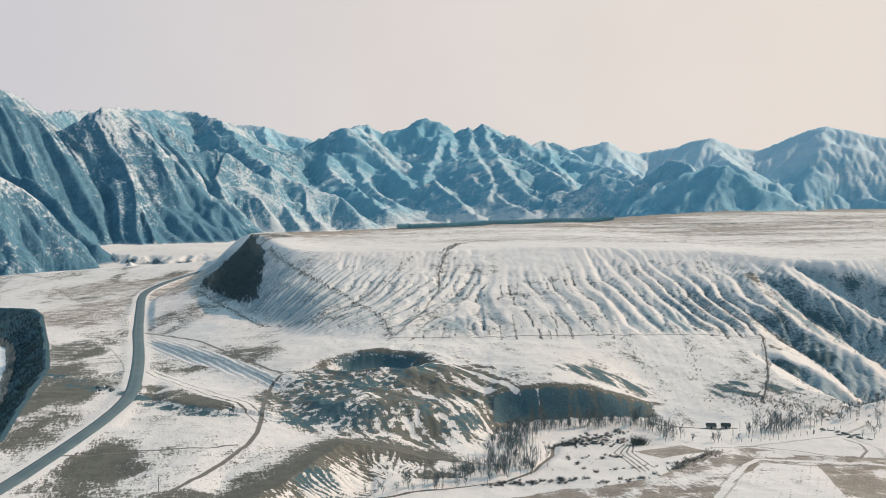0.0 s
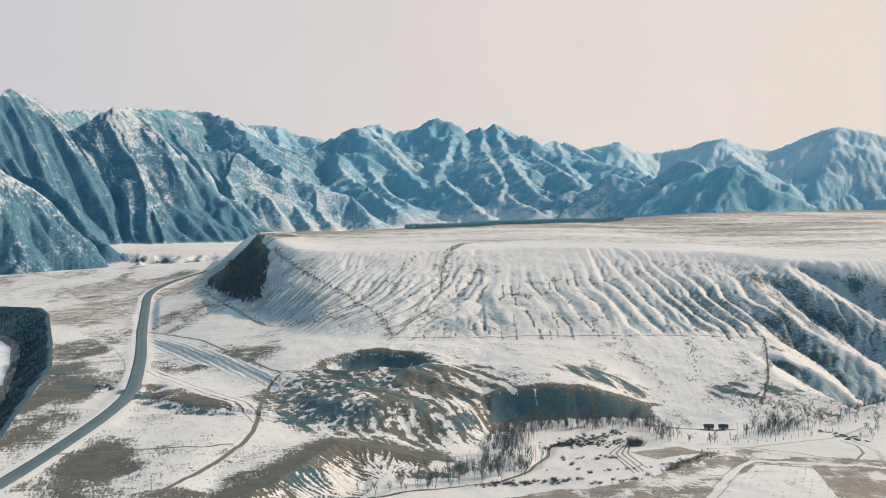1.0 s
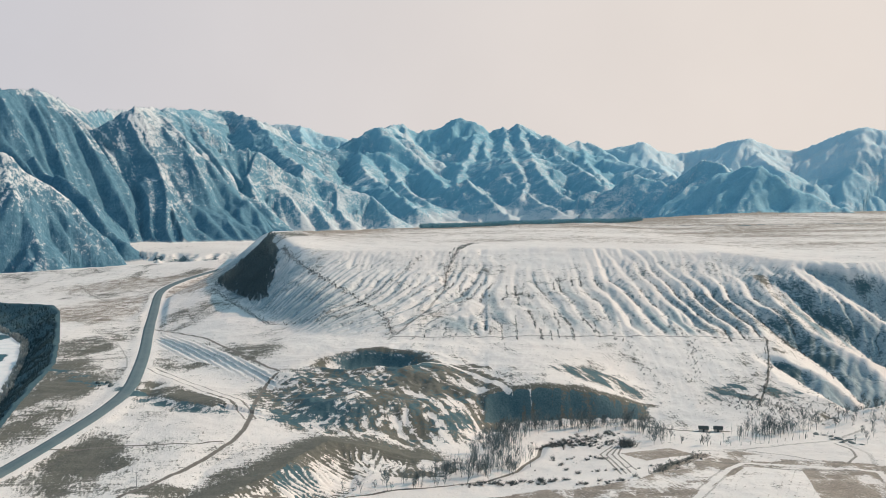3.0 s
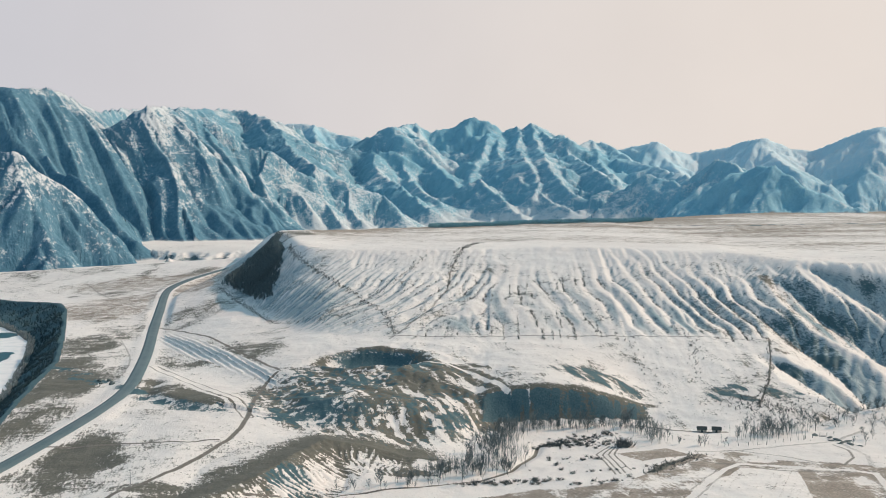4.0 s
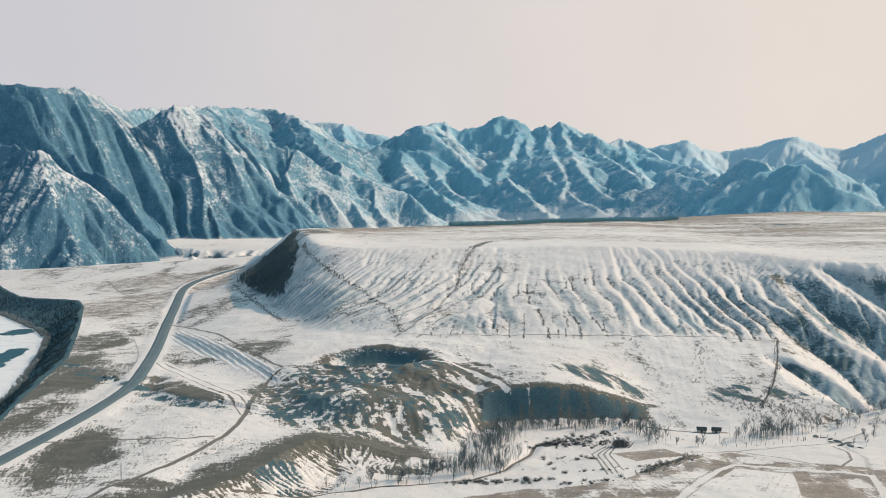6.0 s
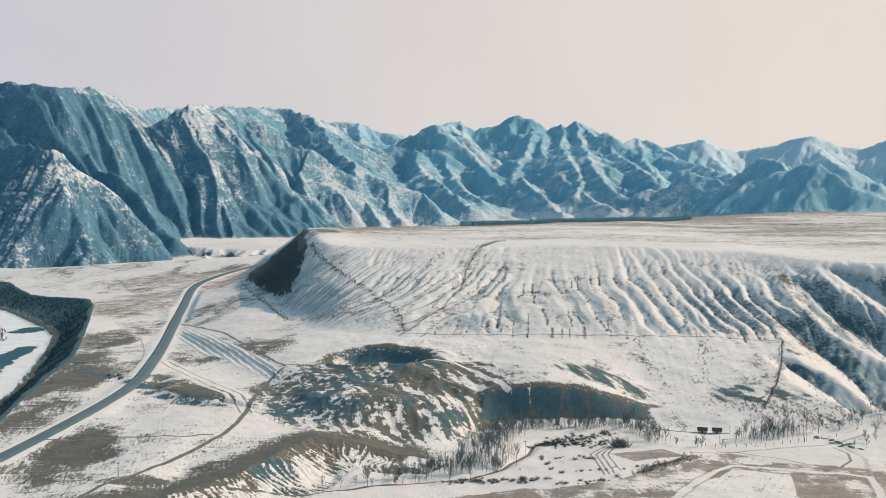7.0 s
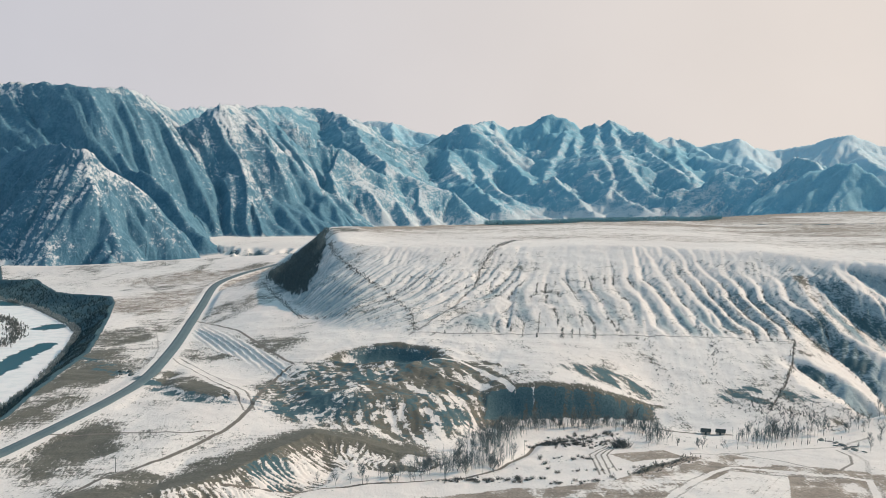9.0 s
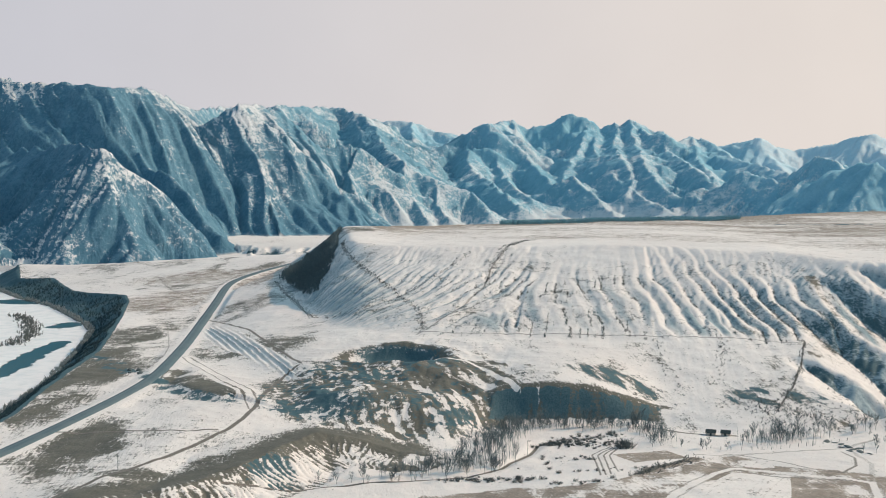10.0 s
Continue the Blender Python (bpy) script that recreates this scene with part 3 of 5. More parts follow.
def raw_land(x, y):
    """Height of the ground before running water has cut it, and masks of what covers it."""
    h = sample_base(x, y)
    scallop = 34 * ridged(x, y * 0.6, 48, 3, 6)
    far_floor = 14 + 13 * sstep(1655, 1690, y + scallop) + 2 * sstep(1800, 3000, y) + 2.5 * fbm(x, y, 300, 3, 5)
    bluff = np.exp(-((y + scallop - 1668) / 14) ** 2)
    fy, cy, by, ry = foot_y(x), crest_y(x), base_y(x), brow_y(x)
    # gullies and ribs down the scarp
    up = (y - fy) / np.maximum(cy - fy, 1)
    q = x
    for _ in range(3):     # straight fall lines that fan out round the nose
        q = x - np.interp(q, [-170, -130, -60, 0, 30, 70, 120, 180, 250, 330], [-0.6, -0.7, -0.5, -0.2, 0.0, 0.15, 0.2, 0.25, 0.3, 0.3]) * (np.maximum(crest_y(q), 815) - y)
    q = q + 3.5 * fbm(x, y, 45, 3, 7)
    on = (0.05 * sstep(-0.75, -0.2, up) + 0.95 * sstep(-0.08, 0.2, up)) * (1 - 0.8 * sstep(0.3, 0.9, up)) * (up < 1.15) * (1 - sstep(0.98, 1.12, up)) * (x > -330) * (x < 420)
    wide = 11.5
    saw = (q / wide + 0.34 * vnoise(q / 30, y / 70, 9)) % 1
    edge = np.minimum(saw * 1.0, (1 - saw) * 1.9)
    rib = np.sqrt(np.clip(edge / 0.655, 0, 1))
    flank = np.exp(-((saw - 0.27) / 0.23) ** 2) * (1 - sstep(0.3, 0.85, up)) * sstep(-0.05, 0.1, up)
    amp = 2.5 * np.clip(0.6 + 0.95 * vnoise(q / 24, y / 80, 12), 0.2, 1.4) * np.interp(x, [-170, -90, -20, 60, 300], [0.55, 1.0, 1.15, 1.1, 1.25])
    h = h + on * (0.6 * amp * (rib - 0.65) + 0.7 * fbm(x, y, 26, 3, 16))
    fine = np.abs(((q / 4.7 + 0.3 * vnoise(q / 9, y / 25, 14)) % 1) * 2 - 1)
    h = h + on * (np.interp(x, [-170, -110, -10, 60], [0.8, 0.8, 0.5, 0.3]) * (fine - 0.5) + 0.25 * fbm(x, y, 9, 3, 15))
    # ravine in the east
    cut = np.zeros(x.shape)
    for pts in EAST_GULLIES:
        dr, _, er = to_line(x, y, pts)
        steep_side, depth = to_line.left, er[..., 0]
        dd = dr + np.where(steep_side, 1.5, 2.0) * fbm(x, y, 22, 3, 21)
        c = np.clip(1 - dd / (depth * np.where(steep_side, 1.9, 2.0) + 2), 0, 1)
        gul = np.abs((((x * 1.2 - y * 0.5) / 9 + 0.25 * vnoise(x / 20, y / 20, 22)) % 1) * 2 - 1)
        h = h - 0.85 * depth * c ** 1.1 + 0.5 * (gul - 0.5) * c * (1 - c) * 3 * (depth > 5)
        cut = np.maximum(cut, c * steep_side * sstep(0.5, 3.5, dr) * sstep(1.5, 4, depth))
    # hummocks, hollow and knob between the terraces
    hum = np.exp(-(((x + 28) / 62) ** 2 + ((y - 540) / 75) ** 2) ** 1.5)
    h = h + hum * (2.1 * ridged(x, y, 34, 4, 25) - 1.3)
    h = h - 9.0 * np.exp(-(((x + 39) / 27) ** 2 + ((y - 586) / 19) ** 2) ** 3)
    dk, sk, ek = to_line(x, y, KNOB)
    behind = to_line.left
    rill = np.clip(np.abs(((sk / 2.8 + 0.9 * vnoise(x / 7, y / 7, 27)) % 1) * 2 - 1) + 0.35 * vnoise(x / 3, y / 4, 28), 0, 1)
    kn = ek[..., 0] - np.where(behind, 0.07 * dk, 0.60 * np.maximum(dk - 3, 0) - 1.0 * (rill - 0.5) * sstep(2, 8, dk))
    h = np.where((y < 470) & (dk < 45), np.maximum(h, kn), h)
    # ribbed terrace bank beside the dirt road
    tb = np.clip((y - by) / np.maximum(ry - by, 1), 0, 1)
    bank = 1.25 * np.clip(np.exp(-((tb - 0.5) / 0.3) ** 2) - 0.2, 0, 1) * (x > -205) * (x < -85)
    comb = np.abs((((x * 0.86 + y * 0.50) / 3.7 + 0.12 * vnoise(x / 10, y / 10, 29)) % 1) * 2 - 1)
    h = h + bank * 1.7 * (comb - 0.5)
    # low terrace bank between the asphalt and the dirt road
    dt, _, _ = to_line(x, y, TERRACE)
    north = to_line.left
    h = h + 2.6 * np.where(north, np.exp(-(dt / 26) ** 2), 1 - sstep(0, 10, dt)) * sstep(9, 22, to_line(x, y, ROAD)[0])
    terrace = np.where(north, -dt, dt)
    # cliff face roughness
    cl = np.exp(-((tb - 0.5) / 0.45) ** 2) * sstep(22, 34, x) * (1 - sstep(100, 116, x))
    h = h + cl * 0.2 * (np.abs(((x / 13 + 0.5 * vnoise(x / 8, y / 8, 31)) % 1) * 2 - 1) - 0.5)
    # river, its bank, and the creek
    bx, ix = bank_x(y), ice_x(y)
    t = np.clip((x - ix) / np.maximum(bx - ix, 4), 0, 1)
    river = (y < 1240) * 1.0
    wob = 3 * fbm(x, y, 22, 3, 33)
    t = np.clip(t + wob / 30 * (t > 0) * (t < 1), 0, 1)
    h = np.where((x < bx) & (river > 0), 0.3 + (h - 0.3) * t ** 1.2, h)
    dc, _, _ = to_line(x, y, CREEK)
    h = h - 1.3 * np.exp(-(dc / 2.6) ** 2)
    # small relief everywhere but on the river
    dry = np.where((x < bx) & (river > 0), np.clip(t * 2, 0, 1), 1.0)
    h = h + dry * (0.9 * fbm(x, y, 60, 3, 3) + 0.35 * fbm(x, y, 11, 3, 4)) * np.where(y > 900, 0.7, 0.8)
    # the far valley and the mountains
    m, gap = mountains(x, y)
    h2 = h + (far_floor - h) * sstep(60, 300, y - edge_y(x))
    m = m + (20 * (ridged(x + 0.3 * y, y * 0.75, 120, 4, 70) - 0.75) * sstep(15, 90, m - h2) + 10 * fbm(x, y, 330, 2, 71) + 7 * fbm(x, y, 120, 2, 72) + 3.0 * fbm(x, y, 30, 3, 77)) * (0.06 + 0.94 * sstep(0, 110 - 25 * sstep(2600, 3400, y), gap)) * (1 + 0.15 * sstep(2800, 3600, y)) * np.where((y > 3900) & (x > 550), 0.4, 1.0)
    rock = sstep(-3, 5, m - h2) * (y > 1150)
    h = np.where(y > 1150, np.maximum(h2, m), h2)
    # the road lies on a low bank
    dro, _, ero = to_line(x, y, ROAD)
    w = 1 - sstep(4.6, 13, dro)
    h = h + (ero[..., 0] + 0.25 - h) * w
    return h, dict(rock=rock, bluff=bluff * (1 - rock), terrace=terrace, gap=gap, up=up, on=on, comb=np.where(bank > 0.3, bank * comb, 0), flank=flank * on, thread=fine, river=(x < ix) * river, bank=(x >= ix) * (x < bx + 3) * river, hum=hum, knob=(dk < 24) * (y < 470), dk=dk, behind=behind, rill=rill, cliff=cl, cut=cut, dro=dro, tb=tb)


# ---- running water: gullies cut by the flow that gathers down the slopes ----
def erode(h, cell, steps, rate, soften):
    rows, cols = h.shape
    h = h.copy()
    own = np.arange(rows * cols).reshape(rows, cols)
    flow = np.ones(rows * cols)
    ways = [(a, b) for a in (-1, 0, 1) for b in (-1, 0, 1) if a or b]
    for _ in range(steps):
        p = np.pad(h, 1, "edge")
        fall, to = np.zeros(h.shape), own.copy()
        for a, b in ways:
            f = (h - p[1 + a:1 + a + rows, 1 + b:1 + b + cols]) / (cell * math.hypot(a, b))
            m = f > fall
            fall, to = np.where(m, f, fall), np.where(m, own + a * cols + b, to)
        to = np.clip(to, 0, rows * cols - 1)
        away = (to != own).ravel()
        for _ in range(12):
            flow = 1 + np.bincount(to.ravel()[away], flow[away], rows * cols)
        f = flow.reshape(h.shape)
        h = h - np.minimum(rate * np.sqrt(f) * fall, 0.35 * fall * cell)
        p = np.pad(h, 1, "edge")
        mean = (p[:-2, 1:-1] + p[2:, 1:-1] + p[1:-1, :-2] + p[1:-1, 2:]) / 4
        h = h + soften * (mean - h) + 0.3 * np.clip(mean - h - 0.22 * cell, 0, None)
    return h, np.log(flow.reshape(h.shape))


def grid_sample(g, x0, y0, cell, x, y):
    u, v = np.clip((x - x0) / cell, 0, g.shape[1] - 1.001), np.clip((y - y0) / cell, 0, g.shape[0] - 1.001)
    i, j = u.astype(int), v.astype(int)
    u, v = u - i, v - j
    return (g[j, i] * (1 - u) + g[j, i + 1] * u) * (1 - v) + (g[j + 1, i] * (1 - u) + g[j + 1, i + 1] * u) * v


def carve(x0, x1, y0, y1, cell, steps, rate, soften, weight, deep):
    gx, gy = np.meshgrid(np.arange(x0, x1, cell), np.arange(y0, y1, cell))
    h, k = raw_land(gx, gy)
    e, f = erode(h, cell, steps, rate, soften)
    edge = sstep(0, 25, gx - x0) * sstep(0, 25, x1 - gx) * sstep(0, 15, gy - y0) * sstep(0, 25, y1 - gy)
    return x0, y0, cell, np.clip(e - h, -deep * cell, 0.6 * cell) * weight(gx, gy, k) * edge, f


def near_weight(x, y, k):
    w = (0.05 * sstep(-0.5, -0.2, k["up"]) + 0.95 * sstep(-0.06, 0.15, k["up"])) * (1 - 0.6 * sstep(0.5, 0.95, k["up"])) * (0.75 + 0.45 * fbm(x, y, 55, 2, 17)) * (1 - sstep(1.02, 1.15, k["up"])) * (x > -240)
    w = np.maximum(w, np.clip(k["hum"] * 0.6, 0, 0.45))
    w = np.maximum(w, np.minimum(1, k["cut"] * 3))
    w = np.where(k["cliff"] > 0.1, 0.15 * w, w)
    w = np.maximum(w, 0.8 * (k["knob"] & ~k["behind"]))
    w = np.maximum(w, 0.08 * sstep(100, 130, x) * sstep(505, 540, y) * (k["up"] < 0.1))
    return np.clip(w, 0, 1.1) * sstep(14, 30, k["dro"])


def far_weight(x, y, k):
    return k["rock"] * (0.15 + 0.85 * sstep(0, 60, k["gap"]))


NEAR = carve(-240, 430, 370, 880, 1.5, 60, 0.036, 0.03, near_weight, 3.6)
FAR = carve(-1400, 1800, 1160, 4880, 7.0, 60, 0.09, 0.015, far_weight, 1.6)


def land(x, y):
    """Height of the ground at each place, and masks of what covers it."""
    h, k = raw_land(x, y)
    flow = np.zeros(x.shape)
    for (x0, y0, cell, cut, f) in (NEAR, FAR):
        inside = (x > x0) & (x < x0 + cell * (cut.shape[1] - 1)) & (y > y0) & (y < y0 + cell * (cut.shape[0] - 1))
        h = h + np.where(inside, grid_sample(cut, x0, y0, cell, x, y), 0)
        flow = np.where(inside, grid_sample(f, x0, y0, cell, x, y), flow)
    k["flow"] = flow
    return h, k


# dry-grass openings in the snow of the plain: x, y, half widths, strength
OPENINGS = [(-205, 520, 14, 45, 0.75), (-225, 600, 16, 60, 0.7), (-250, 690, 20, 60, 0.6), (-185, 480, 22, 30, 0.55), (-135, 408, 22, 16, 0.8), (-150, 440, 12, 10, 0.5),
            (-150, 520, 14, 12, 0.5), (-180, 450, 18, 25, 0.6), (-95, 372, 18, 9, 0.7), (-70, 392, 14, 14, 0.7),
            (-240, 640, 14, 40, 0.5), (-160, 390, 20, 14, 0.45)]
STUBBLE = [(-260, 1010, 60, 110), (-310, 860, 60, 70), (-345, 1050, 90, 60), (-300, 930, 45, 40)]


def cover(x, y, h, k):
    """What lies on the ground: bare grass, stubble, dirt, mountain rock, frost on it, ice; plus painted haze and shade.
    """
    bare = 0.06 + 0.2 * fbm(x, y, 80, 3, 80)
    for ox, oy, rx, ry, s in OPENINGS:
        bare = np.maximum(bare, 1.05 * s * (1.25 - (((x - ox) / rx) ** 2 + ((y - oy) / ry) ** 2)).clip(-1, 1))
    # the grazed strip between the river bank and the road
    strip = sstep(0, 6, x - bank_x(y)) * (1 - sstep(-26, -12, x - np.interp(y, [330, 443, 537, 589, 663, 773, 861], [-172, -160, -161, -174, -194, -227, -251]))) * sstep(420, 450, y) * (1 - sstep(690, 760, y))
    bare = np.maximum(bare, strip * (0.50 + 0.55 * fbm(x, y * 0.5, 26, 3, 81)))
    corner = np.exp(-(((x + 140 - (y - 410) * -0.25) / 24) ** 2 + ((y - 410) / 52) ** 2) ** 2)
    bare = np.maximum(bare, corner * (0.55 + 0.5 * fbm(x, y * 0.5, 20, 3, 82)))
    plain = (1 - sstep(-110, -80, x)) * (y < 1200) * (x > bank_x(y))
    bare = np.maximum(bare, plain * (0.16 + 0.02 * sstep(600, 800, y) + 0.42 * fbm(x, y * 0.6, 45, 4, 83)))
    stub = np.zeros(x.shape)
    for ox, oy, rx, ry in STUBBLE:
        g = np.exp(-(((x - ox) / rx) ** 2 + ((y - oy) / ry) ** 2) ** 2)
        bare, stub = np.maximum(bare, 0.54 * g), np.maximum(stub, g)
    front = np.interp(x, [20, 40, 63, 84, 97, 109, 121, 136, 147, 158, 168, 180, 188, 240], [392, 401, 400, 408, 421, 442, 460, 463, 456, 445, 439, 435, 430, 425])
    near_field = (1 - sstep(-2.5, 2.5, y - front + 1.5 * fbm(x, y, 8, 2, 115))) * (x > 12)
    snowy = (x > 104 + (y - 382) * 0.6) & (x < 147 + (y - 383) * 0.16) & (y < 428) | (x > 137) & (x < 150) & (y > 440) & (y < 454)
    furrow = np.abs((((x - y * 0.38) / 3.3 + 0.2 * vnoise(x / 6, y / 30, 121)) % 1) * 2 - 1)
    bare = np.maximum(bare, near_field * np.where(snowy, 0.04 + 0.34 * furrow ** 4 + 0.18 * fbm(x, y * 0.3, 9, 3, 120), 0.62 + 0.28 * fbm(x, y * 0.6, 7, 4, 84) + 0.1 * fbm(x, y, 30, 2, 92)))
    stub = np.maximum(stub, near_field)
    ploughed = (np.abs((x - 101) * 0.88 + (y - 456) * 0.47) < 13) & (np.abs((y - 456) * 0.88 - (x - 101) * 0.47) < 9)
    bare, stub = np.where(ploughed, np.maximum(bare, 0.72), bare), np.where(ploughed, 1.0, stub)
    bare = np.where(((x - 165) / 19) ** 2 + ((y - 454) / 15) ** 2 < 1, -0.5, bare)
    # gully sides, cliff, banks, knob, hummocks
    bare = np.maximum(bare, k["on"] * (0.045 * np.clip(k["flow"] - 1.6, 0, 4) + np.interp(x, [-60, -10], [0.10, 0.0]) * (0.8 - k["thread"]) + np.interp(x, [-60, 0, 220], [0.18, 0.18, 0.24]) + 0.22 * fbm(x, y, 30, 3, 87)))
    wall = k["tb"]
    face = sstep(0.03, 0.12, wall) * (1 - sstep(0.95, 1.0, wall)) * sstep(21, 28, x) * (1 - sstep(104, 113, x))
    chute = np.abs(((x / 7 + 0.6 * vnoise(x / 6, y / 9, 110)) % 1) * 2 - 1)
    runs = 0.55 * (chute < 0.24) * sstep(0.4, 0.75, wall + 0.2 * vnoise(x / 3, y / 9, 119)) * (1 - sstep(58, 70, x)) * (x > 34)
    lip = np.exp(-((y - brow_y(x) - 1.0) / 2.8) ** 2) * sstep(18, 28, x) * (1 - sstep(112, 122, x))
    bare = np.maximum(bare, np.maximum(face * (1.2 - 1.6 * runs) - 0.1, lip * 0.75))
    bare = np.maximum(bare, k["bank"] * 0.95)
    knob_bare = np.where(k["behind"], 0.95 - 0.045 * np.maximum(k["dk"] - 6, 0), 0.80 - 0.75 * k["rill"] + 0.3 * fbm(x, y, 12, 3, 98) + 0.35 * (k["dk"] < 4))
    bare = np.maximum(bare, np.where(k["knob"], knob_bare, -1))
    down = fbm(x * 1.0 + y * 0.55, y * 0.22 - x * 0.12, 4.5, 4, 86)
    slope = np.exp(-(((x + 30) / 68) ** 2 + ((y - 528) / 76) ** 2) ** 3)
    speck = fbm(x, y, 2.6, 2, 116)
    bare = np.maximum(bare, slope * (0.74 + np.interp(x, [-40, -5], [0.4, 0.85]) * down + 0.15 * fbm(x, y, 40, 2, 85) + 0.42 * speck))
    spur = np.exp(-(((x - 88 - (y - 560) * -0.4) / 26) ** 2 + ((y - 560) / 18) ** 2) ** 2)
    bare = np.maximum(bare, spur * (0.66 + 0.45 * down))
    foot = np.exp(-(((x - 165) / 34) ** 2 + ((y - 556) / 16) ** 2) ** 2)
    bare = np.maximum(bare, foot * (0.44 + 0.4 * down))
    east = np.exp(-(((x - 190) / 40) ** 2 + ((y - 540) / 40) ** 2) ** 2)
    bare = np.maximum(bare, east * (0.30 + 0.2 * down))
    bare = np.maximum(bare, np.minimum(k["cut"] * 2.2, 1) * (0.2 + 0.3 * down))
    hd, _, _ = to_line(x, y, EAST_HOLLOW)
    bare = np.maximum(bare, (0.40 + 0.3 * fbm(x, y, 14, 3, 114)) * (1 - sstep(2, 10, hd)))
    top = sstep(40, 160, y - crest_y(x)) * (y < edge_y(x) + 200) * (y > 850) * (x > -230)
    bare = np.maximum(bare, top * (0.36 + 0.14 * sstep(150, 700, y - crest_y(x)) + 0.3 * sstep(-260, -60, y - edge_y(x)) + 0.16 * fbm(x * 0.35, y * 0.5, 40, 4, 88)))
    stub = np.maximum(stub, top)
    # cliff, river bank and pit: dark scrub with their shade painted in
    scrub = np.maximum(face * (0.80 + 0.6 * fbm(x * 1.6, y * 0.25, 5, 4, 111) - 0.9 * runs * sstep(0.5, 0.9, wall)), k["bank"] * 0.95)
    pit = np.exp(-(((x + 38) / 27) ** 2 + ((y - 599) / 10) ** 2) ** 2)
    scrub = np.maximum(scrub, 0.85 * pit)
    rim = np.exp(-((np.hypot((x + 39) / 29, (y - 587) / 22) - 1) / 0.16) ** 2)
    bare = np.maximum(bare, rim * (0.75 + 0.3 * down))
    scrub = np.maximum(scrub, spur * (0.46 + 0.5 * down))
    scrub = np.maximum(scrub, foot * (0.34 + 0.5 * down + 0.2 * fbm(x, y, 9, 2, 108)))
    # shade painted on the hummocks' south-west side and foot
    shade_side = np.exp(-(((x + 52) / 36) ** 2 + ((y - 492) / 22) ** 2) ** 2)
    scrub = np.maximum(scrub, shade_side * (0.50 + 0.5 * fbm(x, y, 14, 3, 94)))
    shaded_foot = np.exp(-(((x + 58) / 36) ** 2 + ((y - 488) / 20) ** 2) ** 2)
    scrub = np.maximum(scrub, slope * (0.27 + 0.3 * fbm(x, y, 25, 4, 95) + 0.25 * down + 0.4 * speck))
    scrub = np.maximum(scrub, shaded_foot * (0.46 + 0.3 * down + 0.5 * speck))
    # steep gully walls: scrub, with their shade in the same dark tone
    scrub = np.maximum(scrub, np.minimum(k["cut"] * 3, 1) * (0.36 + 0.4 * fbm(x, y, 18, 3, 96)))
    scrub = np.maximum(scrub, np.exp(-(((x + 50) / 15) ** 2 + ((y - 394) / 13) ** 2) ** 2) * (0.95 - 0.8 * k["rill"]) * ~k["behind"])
    scrub = np.maximum(scrub, k["on"] * sstep(90, 180, x) * (0.05 + 0.4 * fbm(x, y * 0.5, 16, 3, 97)) * (1 - sstep(0.4, 0.75, k["up"])))
    # blue shade painted on the ribs' west flanks, in patches
    thin_shade = k["flank"] * np.interp(x, [-150, -40, 40, 150, 260], [0.4, 0.5, 0.75, 1.0, 1.0]) * (0.75 + 0.6 * fbm(x, y * 0.6, 25, 3, 100))
    scrub = np.maximum(scrub, k["on"] * sstep(1.8, 3.6, k["flow"]) * np.interp(x, [-100, 0, 150], [0.1, 0.2, 0.36]) * (0.9 + 0.7 * fbm(x, y, 14, 3, 101)))
    # dark scrub on the bluffs; west-facing slopes below carry painted shade
    scrub = np.maximum(scrub, k["bluff"] * (0.5 + 0.6 * fbm(x, y, 20, 2, 118)))
    rills = 1 - sstep(0.2, 0.75, k["thread"])
    # the nose's blue shade, painted as streaks of thin snow
    nose = k["on"] * (1 - sstep(-110, -15, x)) * (1 - sstep(0.6, 1.0, k["up"])) * (x > -240)
    thin_shade = np.maximum(thin_shade, nose * (0.45 + 0.4 * rills + 0.25 * fbm(x, y, 20, 2, 117)))
    # shade painted on the steep walls of the east gullies
    thin_shade = np.maximum(thin_shade, np.minimum(k["cut"] * 2.5, 1) * (0.85 + 0.2 * fbm(x, y, 9, 3, 122)))
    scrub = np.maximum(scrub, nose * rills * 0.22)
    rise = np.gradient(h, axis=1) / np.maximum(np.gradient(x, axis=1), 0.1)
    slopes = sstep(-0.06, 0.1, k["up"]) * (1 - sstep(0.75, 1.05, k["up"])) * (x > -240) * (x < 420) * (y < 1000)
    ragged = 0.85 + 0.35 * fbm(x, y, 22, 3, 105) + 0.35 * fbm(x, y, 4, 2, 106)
    # shade painted on slopes turned west, away from the sun, with ragged edges
    shade_facets = sstep(np.interp(x, [-60, 40], [0.02, 0.10]), np.interp(x, [-60, 40], [0.28, 0.42]), rise) * np.maximum(slopes, np.minimum(1, k["cut"] * 2)) * ragged
    scrub = np.maximum(scrub, shade_facets * np.interp(x, [-160, -60, 60, 180], [0.22, 0.25, 0.30, 0.36]))
    thin_shade = np.maximum(thin_shade, shade_facets * np.interp(x, [-60, 60, 180], [0.5, 0.5, 0.7]))
    # thin grass cover, heavier on west-facing slopes to deepen their shade
    bare = np.maximum(bare, slopes * (np.interp(x, [-80, 0], [0.02, 0.12]) + 0.2 * sstep(0.0, 0.3, rise) + 0.2 * fbm(x, y, 35, 3, 107)))
    fan = sstep(-0.9, -0.6, k["up"]) * (1 - sstep(-0.1, 0.05, k["up"])) * sstep(-60, -20, x) * (1 - sstep(220, 260, x)) * (y > 500)
    bare = np.maximum(bare, fan * (0.14 + 0.30 * fbm(x + 0.25 * y, y * 0.3, 9, 4, 112) + 0.12 * fbm(x, y, 40, 2, 113)))
    te = k["terrace"]
